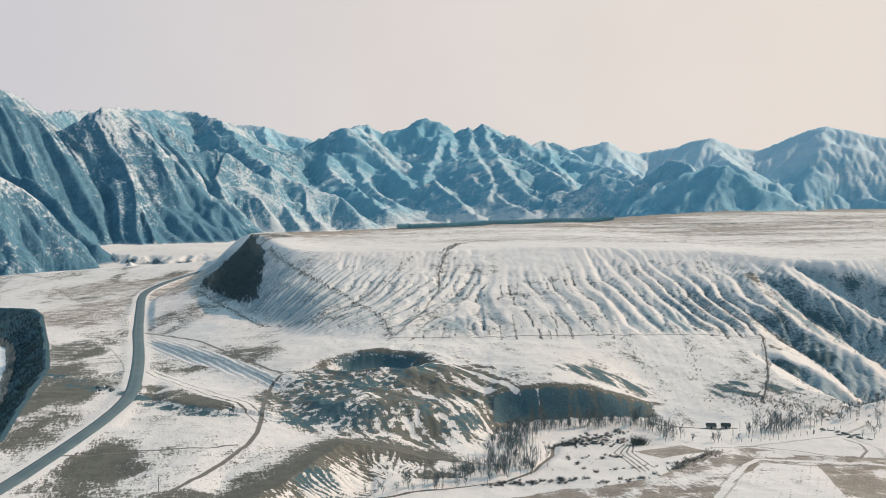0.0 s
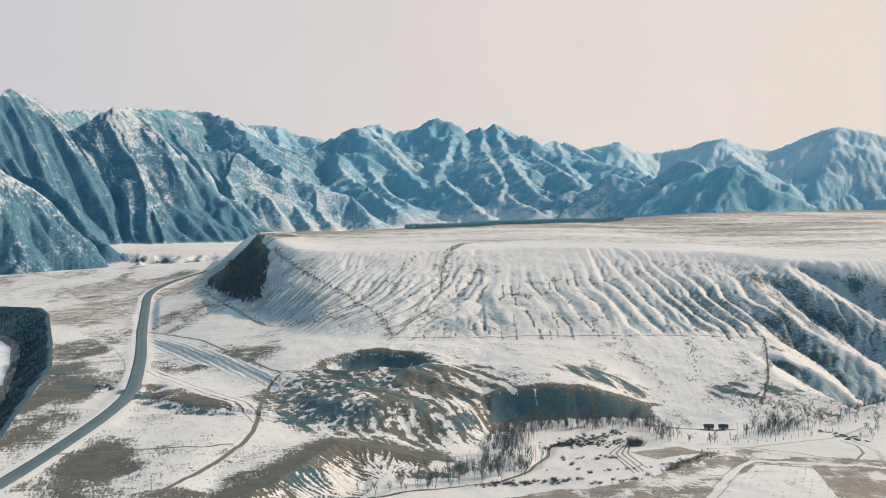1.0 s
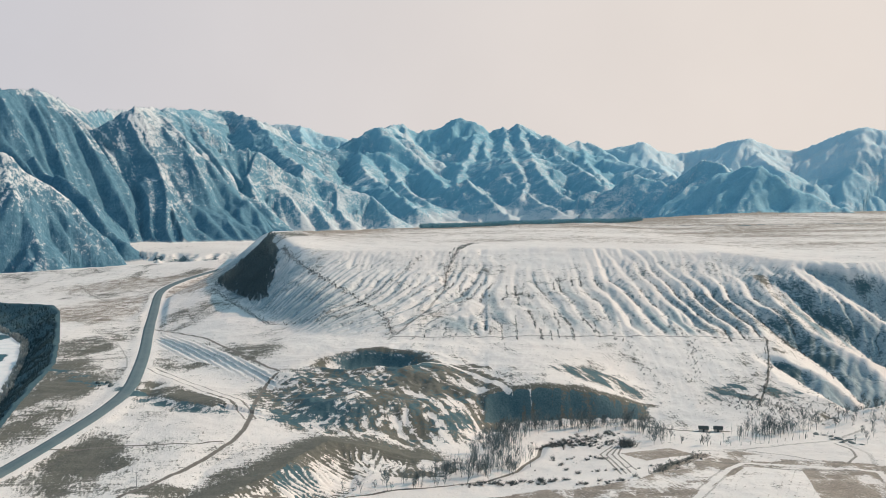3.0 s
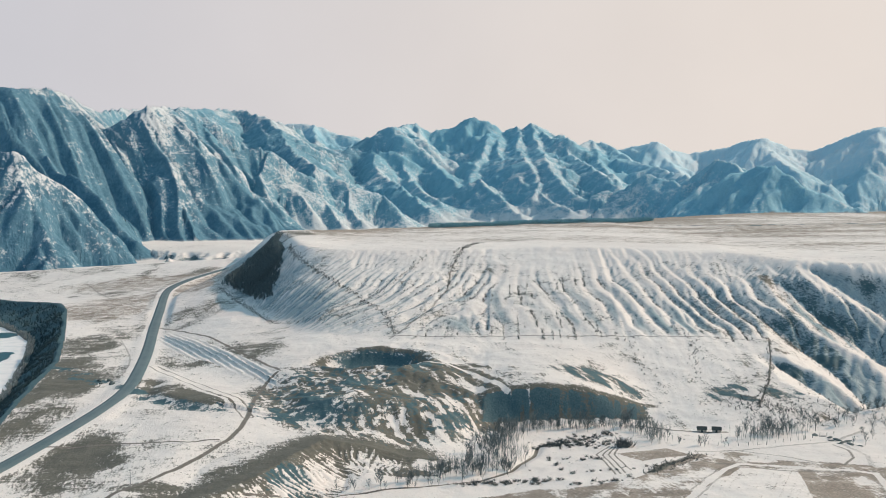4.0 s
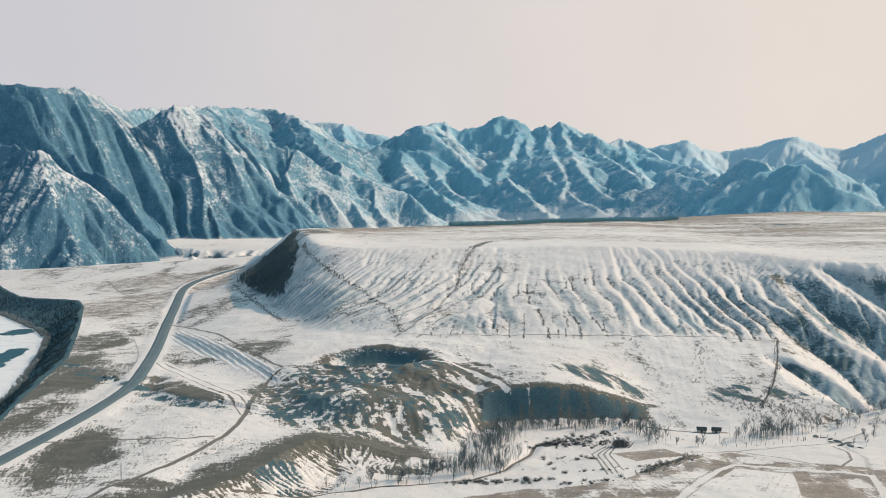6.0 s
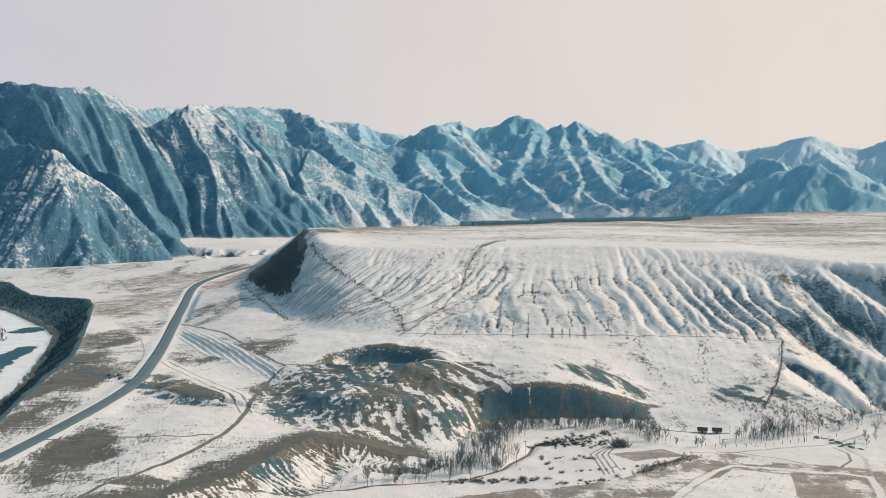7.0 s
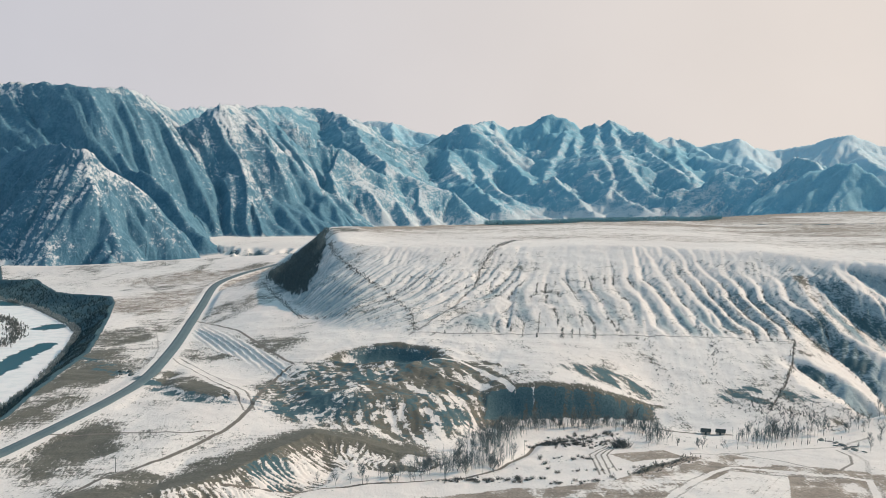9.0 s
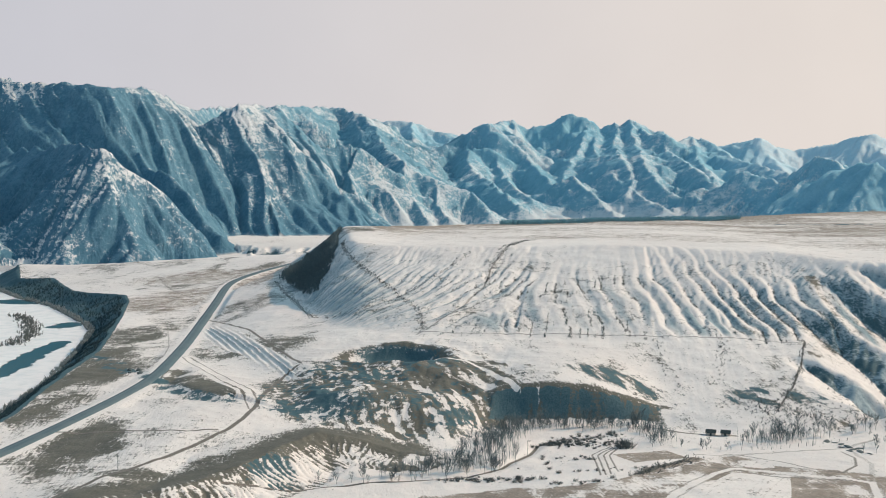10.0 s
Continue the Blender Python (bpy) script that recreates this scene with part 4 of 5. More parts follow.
    bare = np.maximum(bare, (0.78 + 0.35 * fbm(x, y, 12, 3, 102)) * sstep(-24, -10, te) * (1 - sstep(3, 6, te)))
    # shaded faces of the terrace and west banks, painted as dark scrub
    scrub = np.maximum(scrub, (0.58 + 0.5 * fbm(x, y, 6, 3, 103)) * sstep(1, 4, te) * (1 - sstep(8, 22, te)))
    wd, _, _ = to_line(x, y, WEST_BANK)
    scrub = np.maximum(scrub, np.where(to_line.left, 0, (0.50 + 0.5 * fbm(x, y, 6, 3, 104)) * sstep(0, 2, wd) * (1 - sstep(10, 24, wd))))
    bare = np.where(k["comb"] > 0.02, np.minimum(bare, 0.1), bare)
    bare = np.maximum(bare, 0.8 * k["comb"] ** 3 - 0.05)
    thin_shade = np.maximum(thin_shade, 0.9 * k["comb"] ** 2)
    scrub = np.maximum(scrub, 0.6 * k["comb"] ** 3)
    bare = bare - 0.4 * np.exp(-((k["dro"] - 5.4) / 1.5) ** 2)
    dirt = np.full(x.shape, -0.4)
    for pts, w, s in ((DIRT_ROAD, 1.25, 0.7), (UPPER_TRACK, 1.2, 0.65), (THIN_TRACK, 0.9, 0.75), (FOOT_TRACK, 0.8, 0.7), (CREEK, 0.8, 0.9),
                      (SCARP_TRACK, 1.1, 0.52), (SLANT_TRACK, 0.9, 0.46), (NOSE_DITCH, 0.9, 0.5), (FOOT_DITCH, 0.9, 0.5), (RIM_TRACK, 1.2, 0.6), (GULLY_LINE, 0.6, 0.7),
                      *((c, 0.6, 0.62) for c in FIELD_CHANNELS), (PLAIN_TRACK, 1.3, 0.55), (BANK_TRACK, 0.9, 0.5), (HUT_LANE, 1.3, 0.7), (LANE, 1.3, 0.5), (LANE_SOUTH, 1.5, 0.45), (POND_RIM, 0.8, 0.6), (FIELD_BAND, 1.5, 0.55), (CORNER_TRACK, 1.5, 0.42), (FIELD_LANE, 1.2, 0.5)):
        d, _, _ = to_line(x, y, pts)
        dirt = np.maximum(dirt, s * (1.6 - d / w).clip(-0.5, 1))
    d, _, _ = to_line(x, y, WHITE_ROAD)
    dirt = np.maximum(dirt, 0.62 * (1.5 - np.abs(d - 2.6) / 0.7).clip(-0.5, 1))
    bare = np.where((d < 1.8) | ((d > 3.6) & (d < 6)), np.minimum(bare, -0.2), bare)
    d, _, _ = to_line(x, y, SNOW_LANE)
    bare, scrub = np.where(d < 1.6, np.minimum(bare, -0.1), bare), np.where(d < 1.6, np.minimum(scrub, 0), scrub)
    d, _, _ = to_line(x, y, SHRUB_BANK)
    bare = np.maximum(bare, 0.75 * (1 - sstep(2, 5, d)))
    d, _, _ = to_line(x, y, FRONT_LANE)
    bare = np.where(d < 1.3, np.minimum(bare, -0.1), bare)
    dirt = np.where(d < 1.3, -0.4, np.maximum(dirt, 0.5 * (1.4 - np.abs(d - 2.4) / 0.9).clip(-0.5, 1)))
    rock = k["rock"]
    # haze painted into the mountains' colour, thicker with distance
    haze_tint = np.interp(y, [1300, 2000, 2600, 3000, 3600, 4600], [0.0, 0.16, 0.62, 0.72, 0.85, 1.0])
    haze_tint = haze_tint * np.interp(x, [-520, -380], [0.62, 1.0]) + 0.45 * sstep(380, 560, x) * (y > 2500)
    haze_tint = np.maximum(haze_tint, 1.7 * sstep(3500, 4200, y) * sstep(560, 700, x))
    haze_tint = np.maximum(haze_tint, 1.35 * sstep(4400, 4700, y) * (1 - sstep(-600, -450, x)))
    wd, _, _ = to_line(x, y, OPEN_WATER)
    water = np.maximum(1.15 - wd / 13.0, 1.2 - np.hypot((x + 374) / 17, (y - 830) / 30))
    water = np.maximum(water, 1.3 - np.hypot((x + 505) / 40, (y - 990) / 32)) * k["river"]
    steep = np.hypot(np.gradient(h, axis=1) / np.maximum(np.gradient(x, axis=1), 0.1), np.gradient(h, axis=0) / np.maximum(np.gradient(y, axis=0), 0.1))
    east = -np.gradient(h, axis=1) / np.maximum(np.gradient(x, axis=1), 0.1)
    # snow on the rock, weighted to sunlit east sides to paint light and shade
    frost_light = np.interp(y, [1500, 2600, 3200], [0.16, 0.24, 0.44]) + np.interp(y, [2400, 3200], [0.27, 0.12]) * np.exp(-k["gap"] / 22) * sstep(-0.35, 0.25, east) + np.interp(y, [2400, 3000], [0.34, 0.18]) * np.clip(east, -0.7, 0.35) - 0.12 * np.clip(steep - 0.55, 0, 1.2) + 0.22 * fbm(x, y, 260, 3, 90)
    frost_light = frost_light + 0.34 * (y > 2400) * (1 - sstep(40, 75, h)) + 0.20 * sstep(190, 320, h) * (y < 2350)
    return dict(bare=bare, stubble=stub, dirt=dirt, rock=rock, frost_light=frost_light, haze_tint=haze_tint, scrub=scrub, thin_shade=thin_shade, water=water, ice=k["river"])


def sheet(name, xs, ys, hs, attrs, material):
    """A grid mesh from arrays of rows and columns."""
    rows, cols = xs.shape
    me = bpy.data.meshes.new(name)
    me.vertices.add(rows * cols)
    me.vertices.foreach_set("co", np.stack([xs, ys, hs], -1).astype(np.float32).ravel())
    idx = np.arange(rows * cols).reshape(rows, cols)
    quads = np.stack([idx[:-1, :-1], idx[:-1, 1:], idx[1:, 1:], idx[1:, :-1]], -1).reshape(-1, 4)
    me.loops.add(quads.size)
    me.loops.foreach_set("vertex_index", quads.ravel().astype(np.int32))
    me.polygons.add(len(quads))
    me.polygons.foreach_set("loop_start", np.arange(0, quads.size, 4, dtype=np.int32))
    me.polygons.foreach_set("use_smooth", np.ones(len(quads), dtype=bool))
    for key, v in attrs.items():
        me.attributes.new(key, "FLOAT", "POINT").data.foreach_set("value", np.asarray(v, np.float32).ravel())
    me.update(calc_edges=True)
    me.materials.append(material)
    return new(name, me)


MAT_GROUND = ground_material()
# rows close together where the ground is near, wider apart with distance
row_y = np.concatenate([np.linspace(-900, 330, 25)[:-1], np.exp(np.linspace(math.log(330), math.log(950), 470))[:-1], np.exp(np.linspace(math.log(950), math.log(4900), 520))])
col = np.concatenate([np.linspace(-3.2, -0.62, 30)[:-1], np.linspace(-0.62, 0.52, 920), np.linspace(0.52, 3.2, 30)[1:]])
half = np.maximum(row_y, 420.0)
X, Y = col[None, :] * half[:, None] + np.interp(row_y, [0, 900], [20, 0])[:, None], np.repeat(row_y[:, None], len(col), 1)
H, keep = land(X, Y)
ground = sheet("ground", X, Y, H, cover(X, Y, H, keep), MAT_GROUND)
tagged(ground, "snow-dusted steppe ground with dry grass, scarp and rocky mountains", "ground", kind="structure")


# ---- the asphalt road ----
def resample(pts, step):
    p = np.array(pts, float)
    for _ in range(2):     # round the corners
        q = [p[0]]
        for a, b in zip(p, p[1:]):
            q += [a * 0.75 + b * 0.25, a * 0.25 + b * 0.75]
        p = np.array(q + [p[-1]])
    s = np.concatenate([[0], np.cumsum(np.hypot(*np.diff(p[:, :2], axis=0).T))])
    t = np.arange(0, s[-1], step)
    return np.stack([np.interp(t, s, p[:, c]) for c in range(p.shape[1])], 1)


def ribbon(pts, offsets, lift):
    """Rows across a line: one column for each sideways offset."""
    d = np.gradient(pts[:, :2], axis=0)
    d /= np.linalg.norm(d, axis=1)[:, None]
    side = np.stack([d[:, 1], -d[:, 0]], 1)
    off = np.array(offsets)
    xs = pts[:, :1] + side[:, :1] * off[None]
    ys = pts[:, 1:2] + side[:, 1:] * off[None]
    zs = pts[:, 2:3] + np.array(lift)[None]
    return xs, ys, zs


def asphalt_material():
    k = Mat("worn_asphalt", 0.7, 0.4)
    fine = k.noise(1.2, 4)
    mid = k.noise(0.08, 4)
    col = k.mix(k.step(fine, 0.3, 0.7), rgb(0.085, 0.135, 0.155), rgb(0.115, 0.17, 0.19))
    col = k.mix(k.step(mid, 0.4, 0.7, 0, 0.6), col, rgb(0.15, 0.195, 0.21))
    across = k.attr("across")
    lane = k.op("ABSOLUTE", k.op("SUBTRACT", k.op("ABSOLUTE", across), 0.5))
    col = k.mix(k.step(lane, 0.30, 0.12, 0, 0.35), col, rgb(0.16, 0.205, 0.22))
    k.colour(col)
    k.bump(fine, 0.05)
    return k.m


line = resample(ROAD, 4.0)
xs, ys, zs = ribbon(line, [-3.9, -3.5, -1.8, 0, 1.8, 3.5, 3.9], [0.1, 0.5, 0.55, 0.6, 0.55, 0.5, 0.1])
road = sheet("road", xs, ys, zs, dict(across=np.repeat(np.array([[-1.1, -1, -0.5, 0, 0.5, 1, 1.1]]), len(xs), 0)), asphalt_material())
tagged(road, "two-lane grey asphalt road with worn lanes and snowy verges", "road", kind="structure")


# ---- plants ----
def bark_material(name, dark, light):
    k = Mat(name, 0.9, 0.15)
    n = k.noise(0.9, 3)
    k.colour(k.mix(k.step(n, 0.3, 0.7), rgb(*dark), rgb(*light)))
    return k.m


MAT_TRUNK = bark_material("grey_bark", (0.08, 0.105, 0.115), (0.16, 0.185, 0.19))
MAT_TWIG = bark_material("bare_twigs", (0.11, 0.15, 0.165), (0.20, 0.24, 0.25))
MAT_SAPLING = bark_material("sapling_bark", (0.12, 0.165, 0.18), (0.23, 0.275, 0.29))
MAT_SHRUB = bark_material("shrub_twigs", (0.08, 0.105, 0.11), (0.18, 0.19, 0.185))
MAT_FROSTED = bark_material("frosted_scrub", (0.16, 0.20, 0.21), (0.30, 0.34, 0.35))
# haze of distance mixed into the wood's colour
MAT_HAZED_WOOD = bark_material("hazed_wood", (0.16, 0.34, 0.41), (0.22, 0.40, 0.47))
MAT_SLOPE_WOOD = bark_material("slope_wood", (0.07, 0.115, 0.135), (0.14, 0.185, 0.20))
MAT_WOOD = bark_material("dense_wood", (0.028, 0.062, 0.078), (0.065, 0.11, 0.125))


class Soup:
    """Collects cones and clumps, then becomes one mesh."""

    def __init__(self):
        self.v, self.f = [], []

    def cone(self, a, b, ra, rb, sides=4):
        a, b = Vector(a), Vector(b)
        w = (b - a).normalized()
        u = w.orthogonal().normalized()
        v = w.cross(u)
        n0 = len(self.v)
        for i in range(sides):
            c = 2 * math.pi * i / sides
            o = u * math.cos(c) + v * math.sin(c)
            self.v.append(a + o * ra)
            self.v.append(b + o * rb)
        for i in range(sides):
            j = (i + 1) % sides
            self.f.append((n0 + 2 * i, n0 + 2 * j, n0 + 2 * j + 1, n0 + 2 * i + 1))
        self.f.append(tuple(n0 + 2 * i + 1 for i in range(sides)))

    def spike(self, a, b, r):
        """A three-sided tapering blade."""
        a, b = Vector(a), Vector(b)
        w = (b - a).normalized()
        u = w.orthogonal().normalized()
        v = w.cross(u)
        n0 = len(self.v)
        for i in range(3):
            c = 2.0944 * i
            self.v.append(a + (u * math.cos(c) + v * math.sin(c)) * r)
        self.v.append(b)
        self.f += [(n0, n0 + 1, n0 + 3), (n0 + 1, n0 + 2, n0 + 3), (n0 + 2, n0, n0 + 3)]

    def mesh(self, name, material):
        me = bpy.data.meshes.new(name)
        me.from_pydata([tuple(p) for p in self.v], [], self.f)
        me.materials.append(material)
        return me


def part(name, me, parent, label=""):
    ob = new(name, me)
    ob.parent = parent
    if label:
        tagged(ob, label)
    return ob


rng = random.Random(7)


def bare_tree(seed, height, spread, stems=1):
    """A leafless broad-leaved tree: trunk, limbs and a crown of twigs."""
    r = random.Random(seed)
    trunk, limbs, twigs = Soup(), Soup(), Soup()
    for _ in range(stems):
        lean = Vector((r.uniform(-0.18, 0.18), r.uniform(-0.18, 0.18), 1)) * (1 if stems == 1 else r.uniform(0.7, 1))
        base = Vector((r.uniform(-0.4, 0.4) * (stems > 1), r.uniform(-0.4, 0.4) * (stems > 1), -0.6))
        pts = [base]
        for i in range(4):
            pts.append(pts[-1] + (lean + Vector((r.uniform(-0.15, 0.15), r.uniform(-0.15, 0.15), 0))) * height * (0.22 if i else 0.24))
        wid = height * 0.011
        for i in range(4):
            trunk.cone(pts[i], pts[i + 1], wid * (1 - 0.22 * i), wid * (1 - 0.22 * (i + 1)), 6)
        for i in range(11 if stems == 1 else 7):
            f = r.uniform(0.9, 3.7)
            a = pts[int(f)].lerp(pts[int(f) + 1], f % 1)
            ang = r.uniform(0, 6.283)
            out = Vector((math.cos(ang) * spread, math.sin(ang) * spread, r.uniform(0.5, 1.3))).normalized()
            ln = height * r.uniform(0.22, 0.38) * (1.15 - f * 0.14)
            mid = a + out * ln * 0.55
            end = mid + (out + Vector((0, 0, 0.5))).normalized() * ln * 0.55
            limbs.cone(a, mid, wid * 0.42, wid * 0.27, 4)
            limbs.cone(mid, end, wid * 0.27, wid * 0.10, 4)
            for _k in range(12):
                t = r.uniform(0.25, 1)
                s = a.lerp(mid, t * 2) if t < 0.5 else mid.lerp(end, t * 2 - 1)
                w = (out + Vector((r.uniform(-0.9, 0.9), r.uniform(-0.9, 0.9), r.uniform(0.1, 1.0)))).normalized()
                e = s + w * height * r.uniform(0.09, 0.19)
                twigs.spike(s, e, 0.026)
                for _j in range(3):
                    s2 = s.lerp(e, r.uniform(0.3, 0.9))
                    w2 = (w + Vector((r.uniform(-0.8, 0.8), r.uniform(-0.8, 0.8), r.uniform(0, 0.8)))).normalized()
                    twigs.spike(s2, s2 + w2 * height * r.uniform(0.06, 0.12), 0.02)
    tree = new("bare_tree")
    part("trunk", trunk.mesh("trunk", MAT_TRUNK), tree)
    tagged(part("branchwork", limbs.mesh("branchwork", MAT_TRUNK), tree), kind="stuff")
    tagged(part("crown", twigs.mesh("crown", MAT_TWIG), tree, "fine leafless grey twigs"), kind="stuff")
    tagged(tree, "leafless grey broad-leaved tree standing in snow by the creek", "tree", "trees along the creek")
    return tree


def shrub_mesh(name, seed, size, stems=46):
    r = random.Random(seed)
    s = Soup()
    for _ in range(stems):
        a = Vector((r.gauss(0, 0.3), r.gauss(0, 0.3), -0.15)) * size
        w = Vector((r.gauss(0, 0.4), r.gauss(0, 0.4), r.uniform(0.7, 1.2)))
        e = a + w * size * r.uniform(0.5, 0.95)
        s.spike(a, e, 0.028 * size)
        for _k in range(3):
            b = a.lerp(e, r.uniform(0.35, 0.9))
            s.spike(b, b + (w + Vector((r.gauss(0, 0.6), r.gauss(0, 0.6), r.uniform(0, 0.4)))) * size * 0.28, 0.02 * size)
    return s.mesh(name, MAT_SHRUB)


def heights(places):
    p = np.array(places, float)
    return land(p[:, 0], p[:, 1])[0]


def along(pts, step, wide, r):
    """Places strewn along a line, with their distance along it."""
    p = resample([(*q[:2], 0) for q in pts], step)
    return [(a[0] + r.gauss(0, wide), a[1] + r.gauss(0, wide)) for a in p]


# leafless trees along the creek and under the cliff
kinds = [bare_tree(11, 9.5, 0.9), bare_tree(12, 10.5, 0.7), bare_tree(13, 8.0, 1.1), bare_tree(14, 9.5, 0.8, 2), bare_tree(15, 8.0, 0.9, 3), bare_tree(16, 11.5, 0.7)]
spots = []
spots += along([(-14, 408), (2, 413), (14, 419), (28, 428), (40, 441)], 0.9, 3.6, rng)
spots += along([(10, 424), (22, 440), (30, 458), (34, 478), (36, 498)], 1.0, 4.5, rng)
spots += along([(22, 450), (30, 475), (33, 500), (40, 508)], 1.6, 3.0, rng)
spots += along([(38, 508), (52, 507), (66, 511), (80, 513), (94, 516), (106, 520)], 1.0, 2.8, rng)
spots += along([(30, 506), (44, 511), (60, 515), (76, 518), (92, 522), (104, 526)], 1.6, 1.5, rng)
spots += along([(96, 512), (104, 503), (106, 490), (108, 478)], 1.5, 2.5, rng)
spots += along([(100, 479), (112, 476), (125, 474), (140, 474)], 3.4, 3.0, rng)
spots += along([(146, 489), (156, 494), (166, 500), (176, 506)], 0.7, 3.8, rng)
spots += along([(176, 512), (196, 512), (212, 522), (226, 540)], 1.6, 5.0, rng)
spots += along([(-30, 396), (-18, 404), (-8, 410)], 3.0, 2.0, rng)
spots += along([(196, 470), (206, 486), (222, 502)], 4.5, 4.0, rng)
spots = rng.sample(spots, 298)
zs = heights(spots)
for i, ((px, py), z) in enumerate(zip(spots, zs)):
    src = kinds[i % 6]
    size = rng.uniform(0.55, 1.05)
    m = pose(px, py, z - 0.1, rng.uniform(-4, 4), rng.uniform(-4, 4), rng.uniform(0, 360)) @ Matrix.Diagonal((size, size, size * rng.uniform(0.9, 1.1), 1))
    if i < 6:
        src.matrix_basis = m
    else:
        copy_thing(src, m)

# leafless bushes on the valley floor
bush_meshes = [shrub_mesh("twigs", 30 + i, 1.0) for i in range(4)]
bush_spots = along([(56, 482), (66, 486), (80, 484), (92, 480)], 0.8, 3.5, rng) + along([(58, 455), (70, 452), (80, 447)], 2.5, 2.0, rng) + along([(60, 424), (74, 424), (84, 428), (96, 434)], 3.0, 3.0, rng)
bush_spots += along([(56, 480), (68, 482), (80, 480)], 0.5, 3.0, rng) + along([(16, 411), (28, 413), (42, 415), (56, 412)], 0.8, 1.5, rng)
bush_spots += along([(60, 403), (75, 406), (86, 412)], 1.6, 1.5, rng) + along([(54, 479), (65, 489), (79, 494), (89, 503)], 0.7, 3.0, rng) + [(55, 450), (57, 440), (58, 442), (69, 447), (70, 448), (46, 433)] + [(90, 476), (92, 474), (88, 474), (91, 478)]
zs = heights(bush_spots)
for i, ((px, py), z) in enumerate(zip(bush_spots, zs)):
    b = new("shrub", bush_meshes[i % 4])
    size = rng.uniform(0.6, 1.7) if i < len(bush_spots) - 4 else 4.2
    b.matrix_basis = pose(px, py, z - 0.05, 0, 0, rng.uniform(0, 360)) @ Matrix.Diagonal((size, size, size, 1))
    tagged(b, "low leafless grey-brown shrub standing in the snow", "shrub", "shrubs on the valley floor")


def thicket(name, places, low, high, material, label, category, r, dense=10, slim=0.5):
    """Many small trees or bushes in one mesh: each a stem with a ragged crown of blades."""
    zs = heights(places)
    s = Soup()
    for (px, py), z in zip(places, zs):
        hgt = r.uniform(low, high)
        o = Vector((px, py, z - 0.3))
        s.cone(o, o + Vector((r.gauss(0, 0.03), r.gauss(0, 0.03), 0.8)) * hgt, hgt * 0.03, hgt * 0.01, 3)
        for i in range(dense):
            f = 0.12 + 0.75 * i / dense
            ang = r.uniform(0, 6.283)
            out = Vector((math.cos(ang), math.sin(ang), 0)) * hgt * slim * (1.05 - f) * r.uniform(0.5, 1.1)
            a = o + Vector((0, 0, hgt * f)) + out * 0.25
            s.spike(a, a + out + Vector((0, 0, hgt * r.uniform(0.08, 0.3))), hgt * 0.10 * r.uniform(0.6, 1.2))
    ob = new(name, s.mesh(name, material))
    return tagged(ob, label, category, kind="stuff")


def sapling_stand(name, places, low, high, material, label, r):
    """Slender leafless saplings too dense to count: thin leaning stems with upswept twigs."""
    s = Soup()
    for (px, py), z in zip(places, heights(places)):
        hgt = r.uniform(low, high)
        a = Vector((px, py, z - 0.3))
        lean = Vector((r.gauss(0, 0.07), r.gauss(0, 0.07), 1))
        s.cone(a, a + lean * hgt, 0.012 * hgt, 0.003 * hgt, 3)
        for i in range(16):
            b = a + lean * hgt * r.uniform(0.28, 0.95)
            w = Vector((r.gauss(0, 0.55), r.gauss(0, 0.55), r.uniform(0.5, 1.1)))
            s.spike(b, b + w * hgt * r.uniform(0.10, 0.22), 0.028)
    return tagged(new(name, s.mesh(name, material)), label, "wood", kind="stuff")


r2 = random.Random(21)
stand = along([(30, 462), (34, 480), (38, 500), (46, 512)], 0.24, 4.5, r2) + along([(4, 424), (16, 430), (30, 442), (40, 456)], 0.24, 4.0, r2)
stand += along([(46, 512), (70, 514), (92, 518), (108, 516)], 0.5, 2.2, r2) + along([(150, 484), (160, 494), (172, 502)], 0.22, 5.0, r2) + along([(98, 512), (106, 500), (108, 488)], 0.3, 2.5, r2)
sapling_stand("creekside_saplings", stand, 3.0, 7.5, MAT_SAPLING, "dense leafless grey saplings along the creek and under the cliff", r2)

# the dark wood on the western nose of the plateau
places = []
while len(places) < 2200:
    u, v = r2.random(), r2.random()
    # corners of the stand, foot to brow
    a = Vector((-217, 935)).lerp(Vector((-143, 790)), u)
    b = Vector((-196, 1070)).lerp(Vector((-152, 880)), u)
    p = a.lerp(b, v)
    q = 0.6 + 0.4 * noise.noise(Vector((p.x / 18, p.y / 30, 0)))
    if u > 0.72 and r2.random() > q * (1 - (u - 0.72) * 2.4):
        continue
    places.append((p.x + r2.gauss(0, 1.5), p.y + r2.gauss(0, 2)))
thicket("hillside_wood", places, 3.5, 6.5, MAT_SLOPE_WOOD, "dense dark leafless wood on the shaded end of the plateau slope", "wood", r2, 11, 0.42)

# wooded river bank
places, edge_places = [], []
for i in range(3000):
    y = r2.uniform(430, 1110)
    t = r2.random() ** 0.8
    x = float(ice_x(y) + (bank_x(y) - ice_x(y)) * (0.12 + 0.84 * t))
    if 930 < y < 960 and r2.random() < 0.5:
        continue
    places.append((x, y))
for i in range(900):
    y = r2.uniform(430, 1080)
    edge_places.append((float(ice_x(y)) + r2.uniform(-1.5, 4.5), y))
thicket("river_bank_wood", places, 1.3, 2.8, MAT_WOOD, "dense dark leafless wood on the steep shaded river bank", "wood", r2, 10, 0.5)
thicket("riverside_scrub", edge_places, 2.0, 4.5, MAT_FROSTED, "pale grey frosted scrub along the edge of the frozen river", "scrub", r2, 10, 0.45)
island = along([(-450, 880), (-415, 845), (-388, 800), (-365, 760), (-355, 715)], 0.5, 4.0, r2)
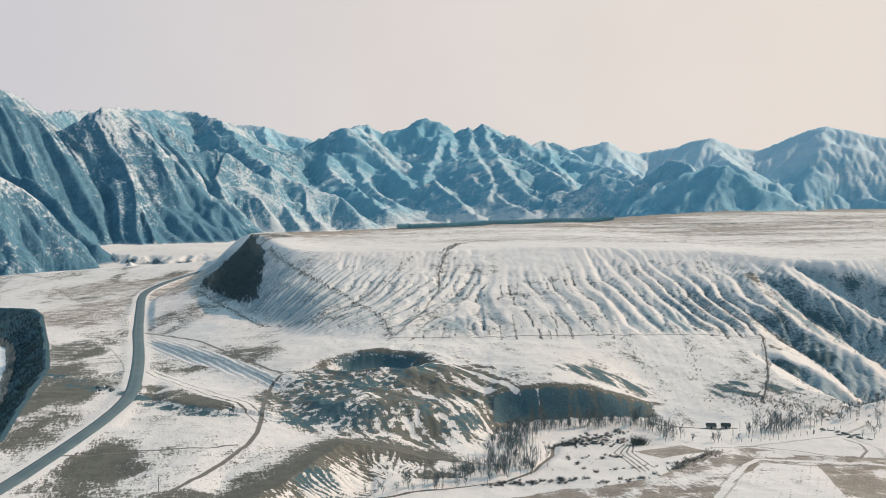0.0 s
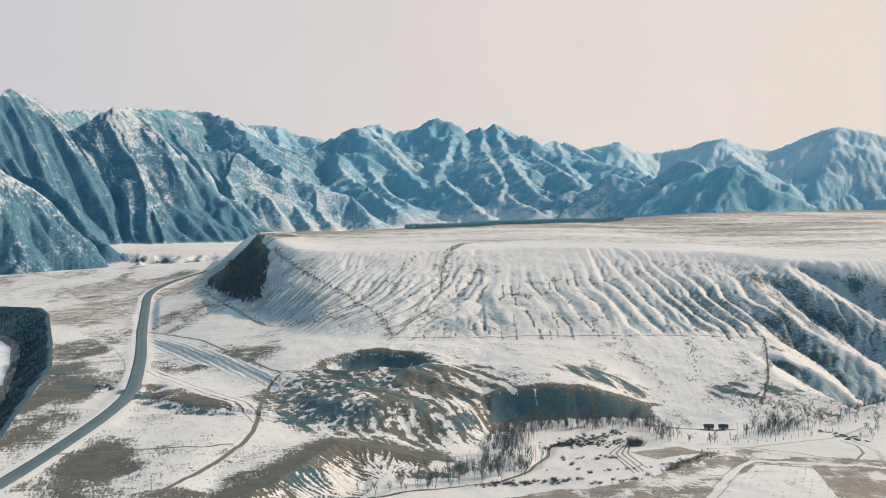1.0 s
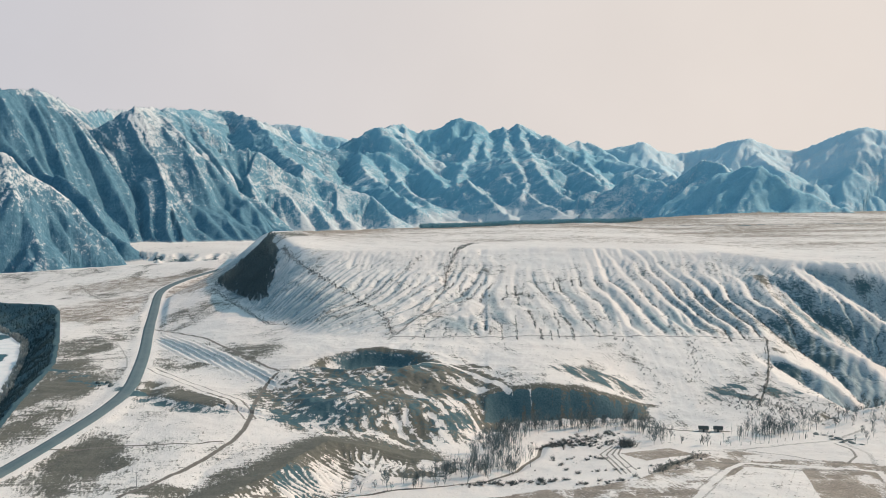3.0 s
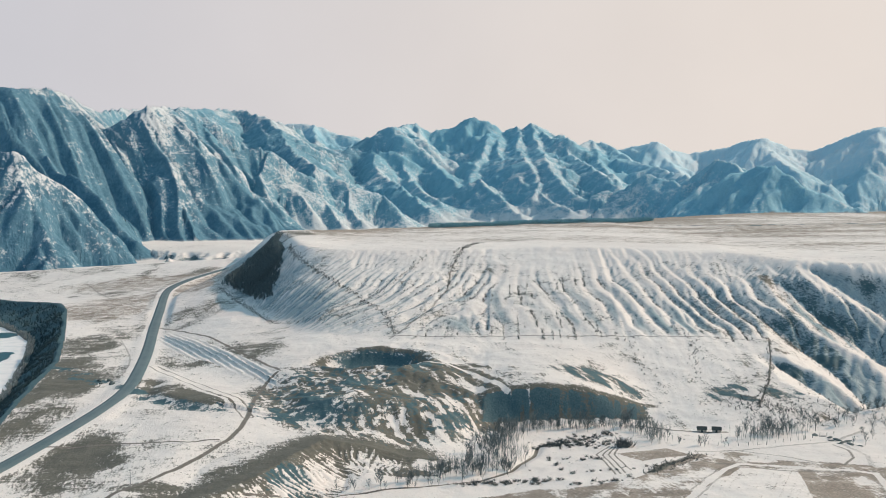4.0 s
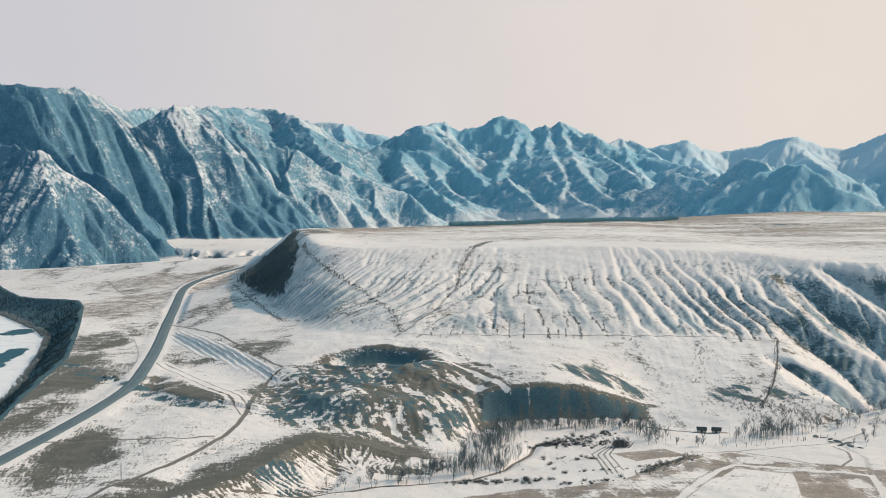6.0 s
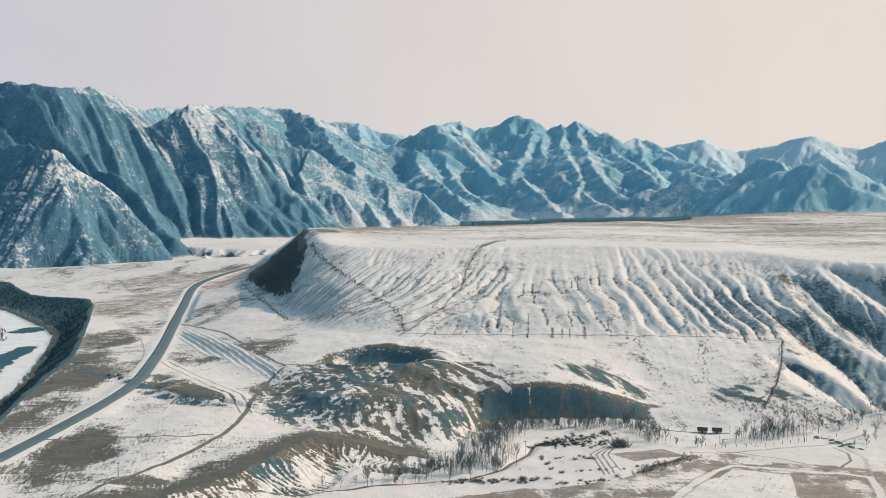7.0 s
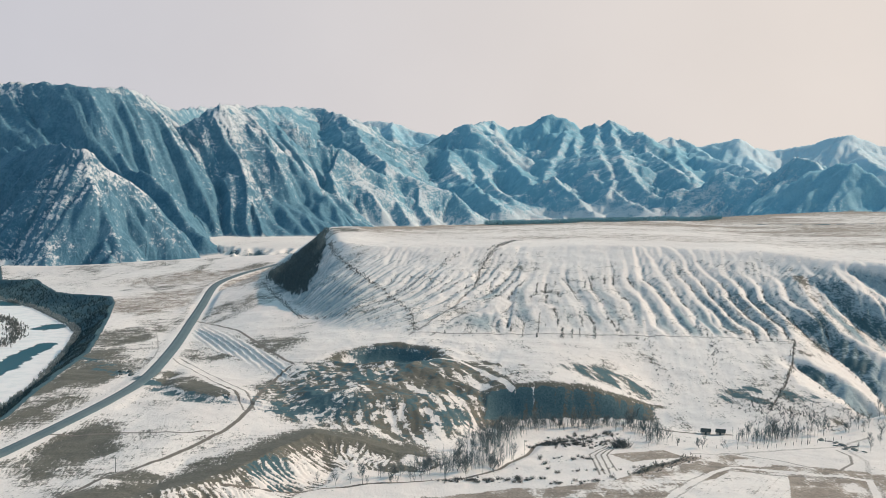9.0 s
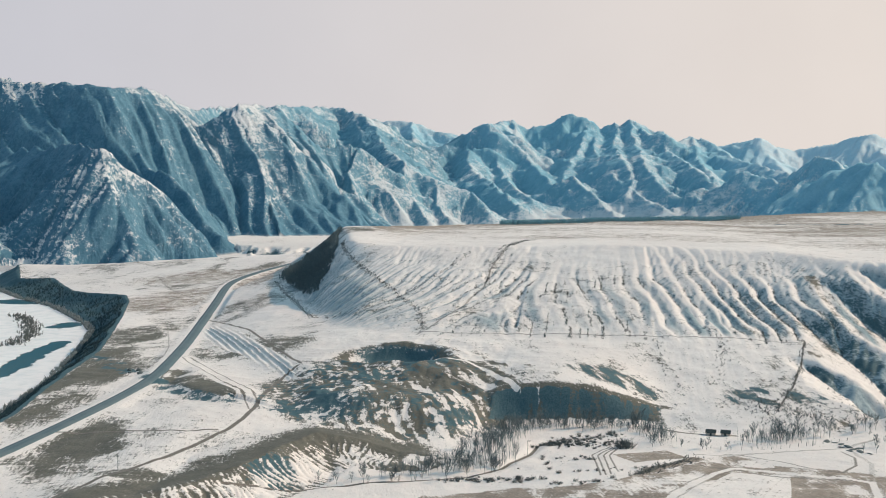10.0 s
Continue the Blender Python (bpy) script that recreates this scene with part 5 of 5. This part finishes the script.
thicket("island_scrub", island, 2.0, 4.0, MAT_SHRUB, "grey leafless scrub on a gravel bar in the river", "scrub", r2, 9, 0.45)

# shrubs in the scarp's gullies, along the ditches and in the eastern ravine
places = []
for line_pts, step, wide in ((NOSE_DITCH, 0.5, 1.3), (FOOT_DITCH, 0.7, 1.3), (SLANT_TRACK, 1.0, 1.5), (GULLY_LINE, 0.7, 1.0), (SCARP_TRACK[1:5], 0.5, 1.8), (SHRUB_BANK, 0.25, 2.6),
                              ([(150, 648), (146, 603), (141, 575)], 0.9, 2.5), ([(111, 640), (113, 603), (120, 565)], 1.5, 2.5), (EAST_GULLIES[0], 1.0, 2.0), (EAST_GULLIES[1], 1.2, 2.5), (EAST_GULLIES[4], 0.6, 3.0),
                              ([(160, 520), (180, 530), (200, 545)], 0.4, 9.0), ([(215, 520), (240, 540), (262, 560)], 0.5, 8.0)):
    places += along([q[:2] for q in line_pts], step, wide, r2)
gx = np.array([r2.uniform(-150, 290) for _ in range(60000)])
gy = np.array([r2.uniform(630, 800) for _ in range(60000)])
_, gk = land(gx, gy)
want = (gk["flow"] > 3.3) & (gk["up"] > -0.05) & (gk["up"] < 0.62) & (gk["on"] > 0.2) & (fbm(gx, gy, 30, 2, 99) > np.interp(gx, [-100, 0, 200], [0.45, 0.05, -0.4]))
for x, y in list(zip(gx[want], gy[want]))[:3600]:
    places.append((float(x), float(y)))
for _ in range(700):
    q = Vector((138, 545)).lerp(Vector((204, 532)), r2.random())
    if fbm(np.array([q.x]), np.array([q.y]), 14, 2, 109)[0] > -0.25:
        places.append((q.x + r2.gauss(0, 4), q.y + r2.gauss(0, 9)))
thicket("gully_shrubs", places, 0.6, 1.8, MAT_SHRUB, "scattered low dark shrubs in the snowy gullies", "shrubs", r2, 6, 0.8)

# the far wood along the plateau's edge
places = []
for i in range(2600):
    t = r2.random()
    a = Vector((-60, 1420)).lerp(Vector((178, 1706)), t * 2) if t < 0.5 else Vector((178, 1706)).lerp(Vector((320, 1980)), t * 2 - 1)
    places.append((a.x + r2.uniform(-6, 6), a.y + r2.uniform(-10, 60)))
thicket("plateau_edge_wood", places, 4.5, 7.5, MAT_HAZED_WOOD, "distant belt of wood along the plateau's far edge, coloured with haze", "wood", r2, 6, 0.6)


# ---- two small timber huts on the valley floor ----
def box_mesh(name, x0, x1, y0, y1, z0, z1, material, bevel=0.03):
    bm = bmesh.new()
    bmesh.ops.create_cube(bm, size=1.0, matrix=Matrix.Translation(((x0 + x1) / 2, (y0 + y1) / 2, (z0 + z1) / 2)) @ Matrix.Diagonal((x1 - x0, y1 - y0, z1 - z0, 1)))
    if bevel:
        bmesh.ops.bevel(bm, geom=bm.edges[:], offset=bevel, segments=1, affect="EDGES")
    me = bpy.data.meshes.new(name)
    bm.to_mesh(me)
    bm.free()
    me.materials.append(material)
    return me


def plain_material(name, a, b, scale=3.0, rough=0.8):
    k = Mat(name, rough, 0.25)
    n = k.noise(scale, 4)
    k.colour(k.mix(k.step(n, 0.3, 0.7), rgb(*a), rgb(*b)))
    k.bump(n, 0.02)
    return k.m


MAT_BOARD = plain_material("weathered_boards", (0.36, 0.33, 0.30), (0.52, 0.49, 0.45))
MAT_ROOF = plain_material("dark_roofing", (0.025, 0.045, 0.05), (0.05, 0.07, 0.075))
MAT_STONE = plain_material("grey_stone", (0.07, 0.10, 0.105), (0.16, 0.185, 0.185))
MAT_SNOW = plain_material("old_snow", (0.76, 0.76, 0.76), (0.84, 0.83, 0.82))


def hut(px, py, turn, wide, deep, label):
    """A shed with board walls and a dark pitched roof."""
    ob = new("hut")
    for n, (x0, x1, y0, y1) in enumerate(((-wide / 2, wide / 2, -deep / 2, -deep / 2 + 0.12), (-wide / 2, wide / 2, deep / 2 - 0.12, deep / 2),
                                          (-wide / 2, -wide / 2 + 0.12, -deep / 2 + 0.12, deep / 2 - 0.12), (wide / 2 - 0.12, wide / 2, -deep / 2 + 0.12, deep / 2 - 0.12))):
        part("wall", box_mesh("wall", x0, x1, y0, y1, -0.4, 1.35, MAT_BOARD, 0), ob, "weathered board wall")
    for s in (-1, 1):
        bm = bmesh.new()
        e, r, o = 1.2, 2.45, 0.35
        yy = s * (deep / 2 + o)
        vs = [bm.verts.new(v) for v in ((-wide / 2 - o, yy, e), (wide / 2 + o, yy, e), (wide / 2 + o, 0, r), (-wide / 2 - o, 0, r))]
        top = [bm.verts.new(v.co + Vector((0, 0, 0.12))) for v in vs]
        bm.faces.new(vs[::-1])
        bm.faces.new(top)
        for i in range(4):
            bm.faces.new((vs[i], vs[(i + 1) % 4], top[(i + 1) % 4], top[i]))
        bmesh.ops.recalc_face_normals(bm, faces=bm.faces)
        me = bpy.data.meshes.new("roof_slope")
        bm.to_mesh(me)
        bm.free()
        me.materials.append(MAT_ROOF)
        part("roof_slope", me, ob, "dark roofing felt")
    part("door", box_mesh("door", -0.5, 0.4, -deep / 2 - 0.05, -deep / 2 - 0.002, -0.05, 1.2, MAT_ROOF, 0.01), ob)
    ob.matrix_basis = pose(px, py, heights([(px, py)])[0] + 0.1, 0, 0, turn)
    return tagged(ob, label, "hut", "huts on the valley floor")


hut(131.0, 505.5, -8, 4.2, 3.6, "small weathered timber hut with a dark pitched roof in snow")
hut(137.6, 503.5, -12, 4.0, 3.4, "small timber hut with a dark roof beside a bare slope")

# ---- fence posts along the valley lane, and a lone post ----
post_mesh = Soup()
post_mesh.cone((0, 0, -0.4), (0, 0, 1.5), 0.12, 0.09, 6)
post_me = post_mesh.mesh("fence_post", MAT_TRUNK)
posts = resample([(124, 478, 0), (140, 471, 0), (158, 476, 0), (176, 486, 0), (190, 494, 0)], 4.5)[:, :2]
for (px, py), z in zip(posts, heights(posts)):
    b = new("fence_post", post_me)
    b.matrix_basis = pose(px, py, z, rng.uniform(-5, 5), rng.uniform(-5, 5), 0)
    tagged(b, "weathered grey wooden fence post standing in snow", "post", "fence posts along the lane")
lone = new("marker_post", post_me)
lone.matrix_basis = pose(173, 483, heights([(173, 483)])[0]) @ Matrix.Diagonal((1.8, 1.8, 1.5, 1))
tagged(lone, "short dark post standing alone in the snow", "post")

# boulders and culvert mouth beside the road
def boulder(seed, size):
    r = random.Random(seed)
    bm = bmesh.new()
    bmesh.ops.create_icosphere(bm, subdivisions=2, radius=size)
    for v in bm.verts:
        v.co *= 1 + 0.28 * noise.noise(v.co * (1.4 / size) + Vector((seed, 0, 0)))
        v.co.z *= 0.7
    me = bpy.data.meshes.new("boulder")
    bm.to_mesh(me)
    bm.free()
    me.materials.append(MAT_STONE)
    return me


spots = [(-178, 556), (-181, 560), (-176, 551), (-183, 553), (-186, 559)]
for i, ((px, py), z) in enumerate(zip(spots, heights(spots))):
    b = new("boulder", boulder(i + 3, 1.1 + 0.35 * (i % 3)))
    b.matrix_basis = pose(px, py, z + 0.15, 0, 0, 40 * i)
    tagged(b, "dark angular boulder in the ditch beside the road", "boulder", "boulders beside the road")

slabs = [(184, 490), (186, 487), (188, 483), (185, 482), (189, 478), (191, 474), (187, 475), (192, 480), (181, 493), (194, 470)]
for i, ((px, py), z) in enumerate(zip(slabs, heights(slabs))):
    b = new("boulder", boulder(i + 20, 0.9 + 0.4 * (i % 3)))
    b.matrix_basis = pose(px, py, z + 0.1, 0, 0, 55 * i) @ Matrix.Diagonal((1.7, 0.8, 0.4, 1))
    tagged(b, "flat dark rock slab lying in snow below the terrace", "boulder", "rock slabs below the terrace")

# ---- a thin utility pole beside the dirt road ----
utility = new("utility_pole")
shaft = Soup()
shaft.cone((0, 0, -0.6), (0, 0, 5.6), 0.13, 0.08, 8)
part("shaft", shaft.mesh("shaft", MAT_TRUNK), utility)
part("crossarm", box_mesh("crossarm", -0.55, 0.55, -0.05, 0.05, 5.1, 5.22, MAT_TRUNK, 0.01), utility)
for s_ in (-0.45, 0.45):
    pin = Soup()
    pin.cone((s_, 0, 5.2), (s_, 0, 5.42), 0.05, 0.03, 6)
    part("insulator", pin.mesh("insulator", MAT_SNOW), utility, "small white insulator")
utility.matrix_basis = pose(-104, 377, heights([(-104, 377)])[0], 0, 0, 20)
tagged(utility, "thin grey wooden utility pole standing beside the dirt road", "pole")
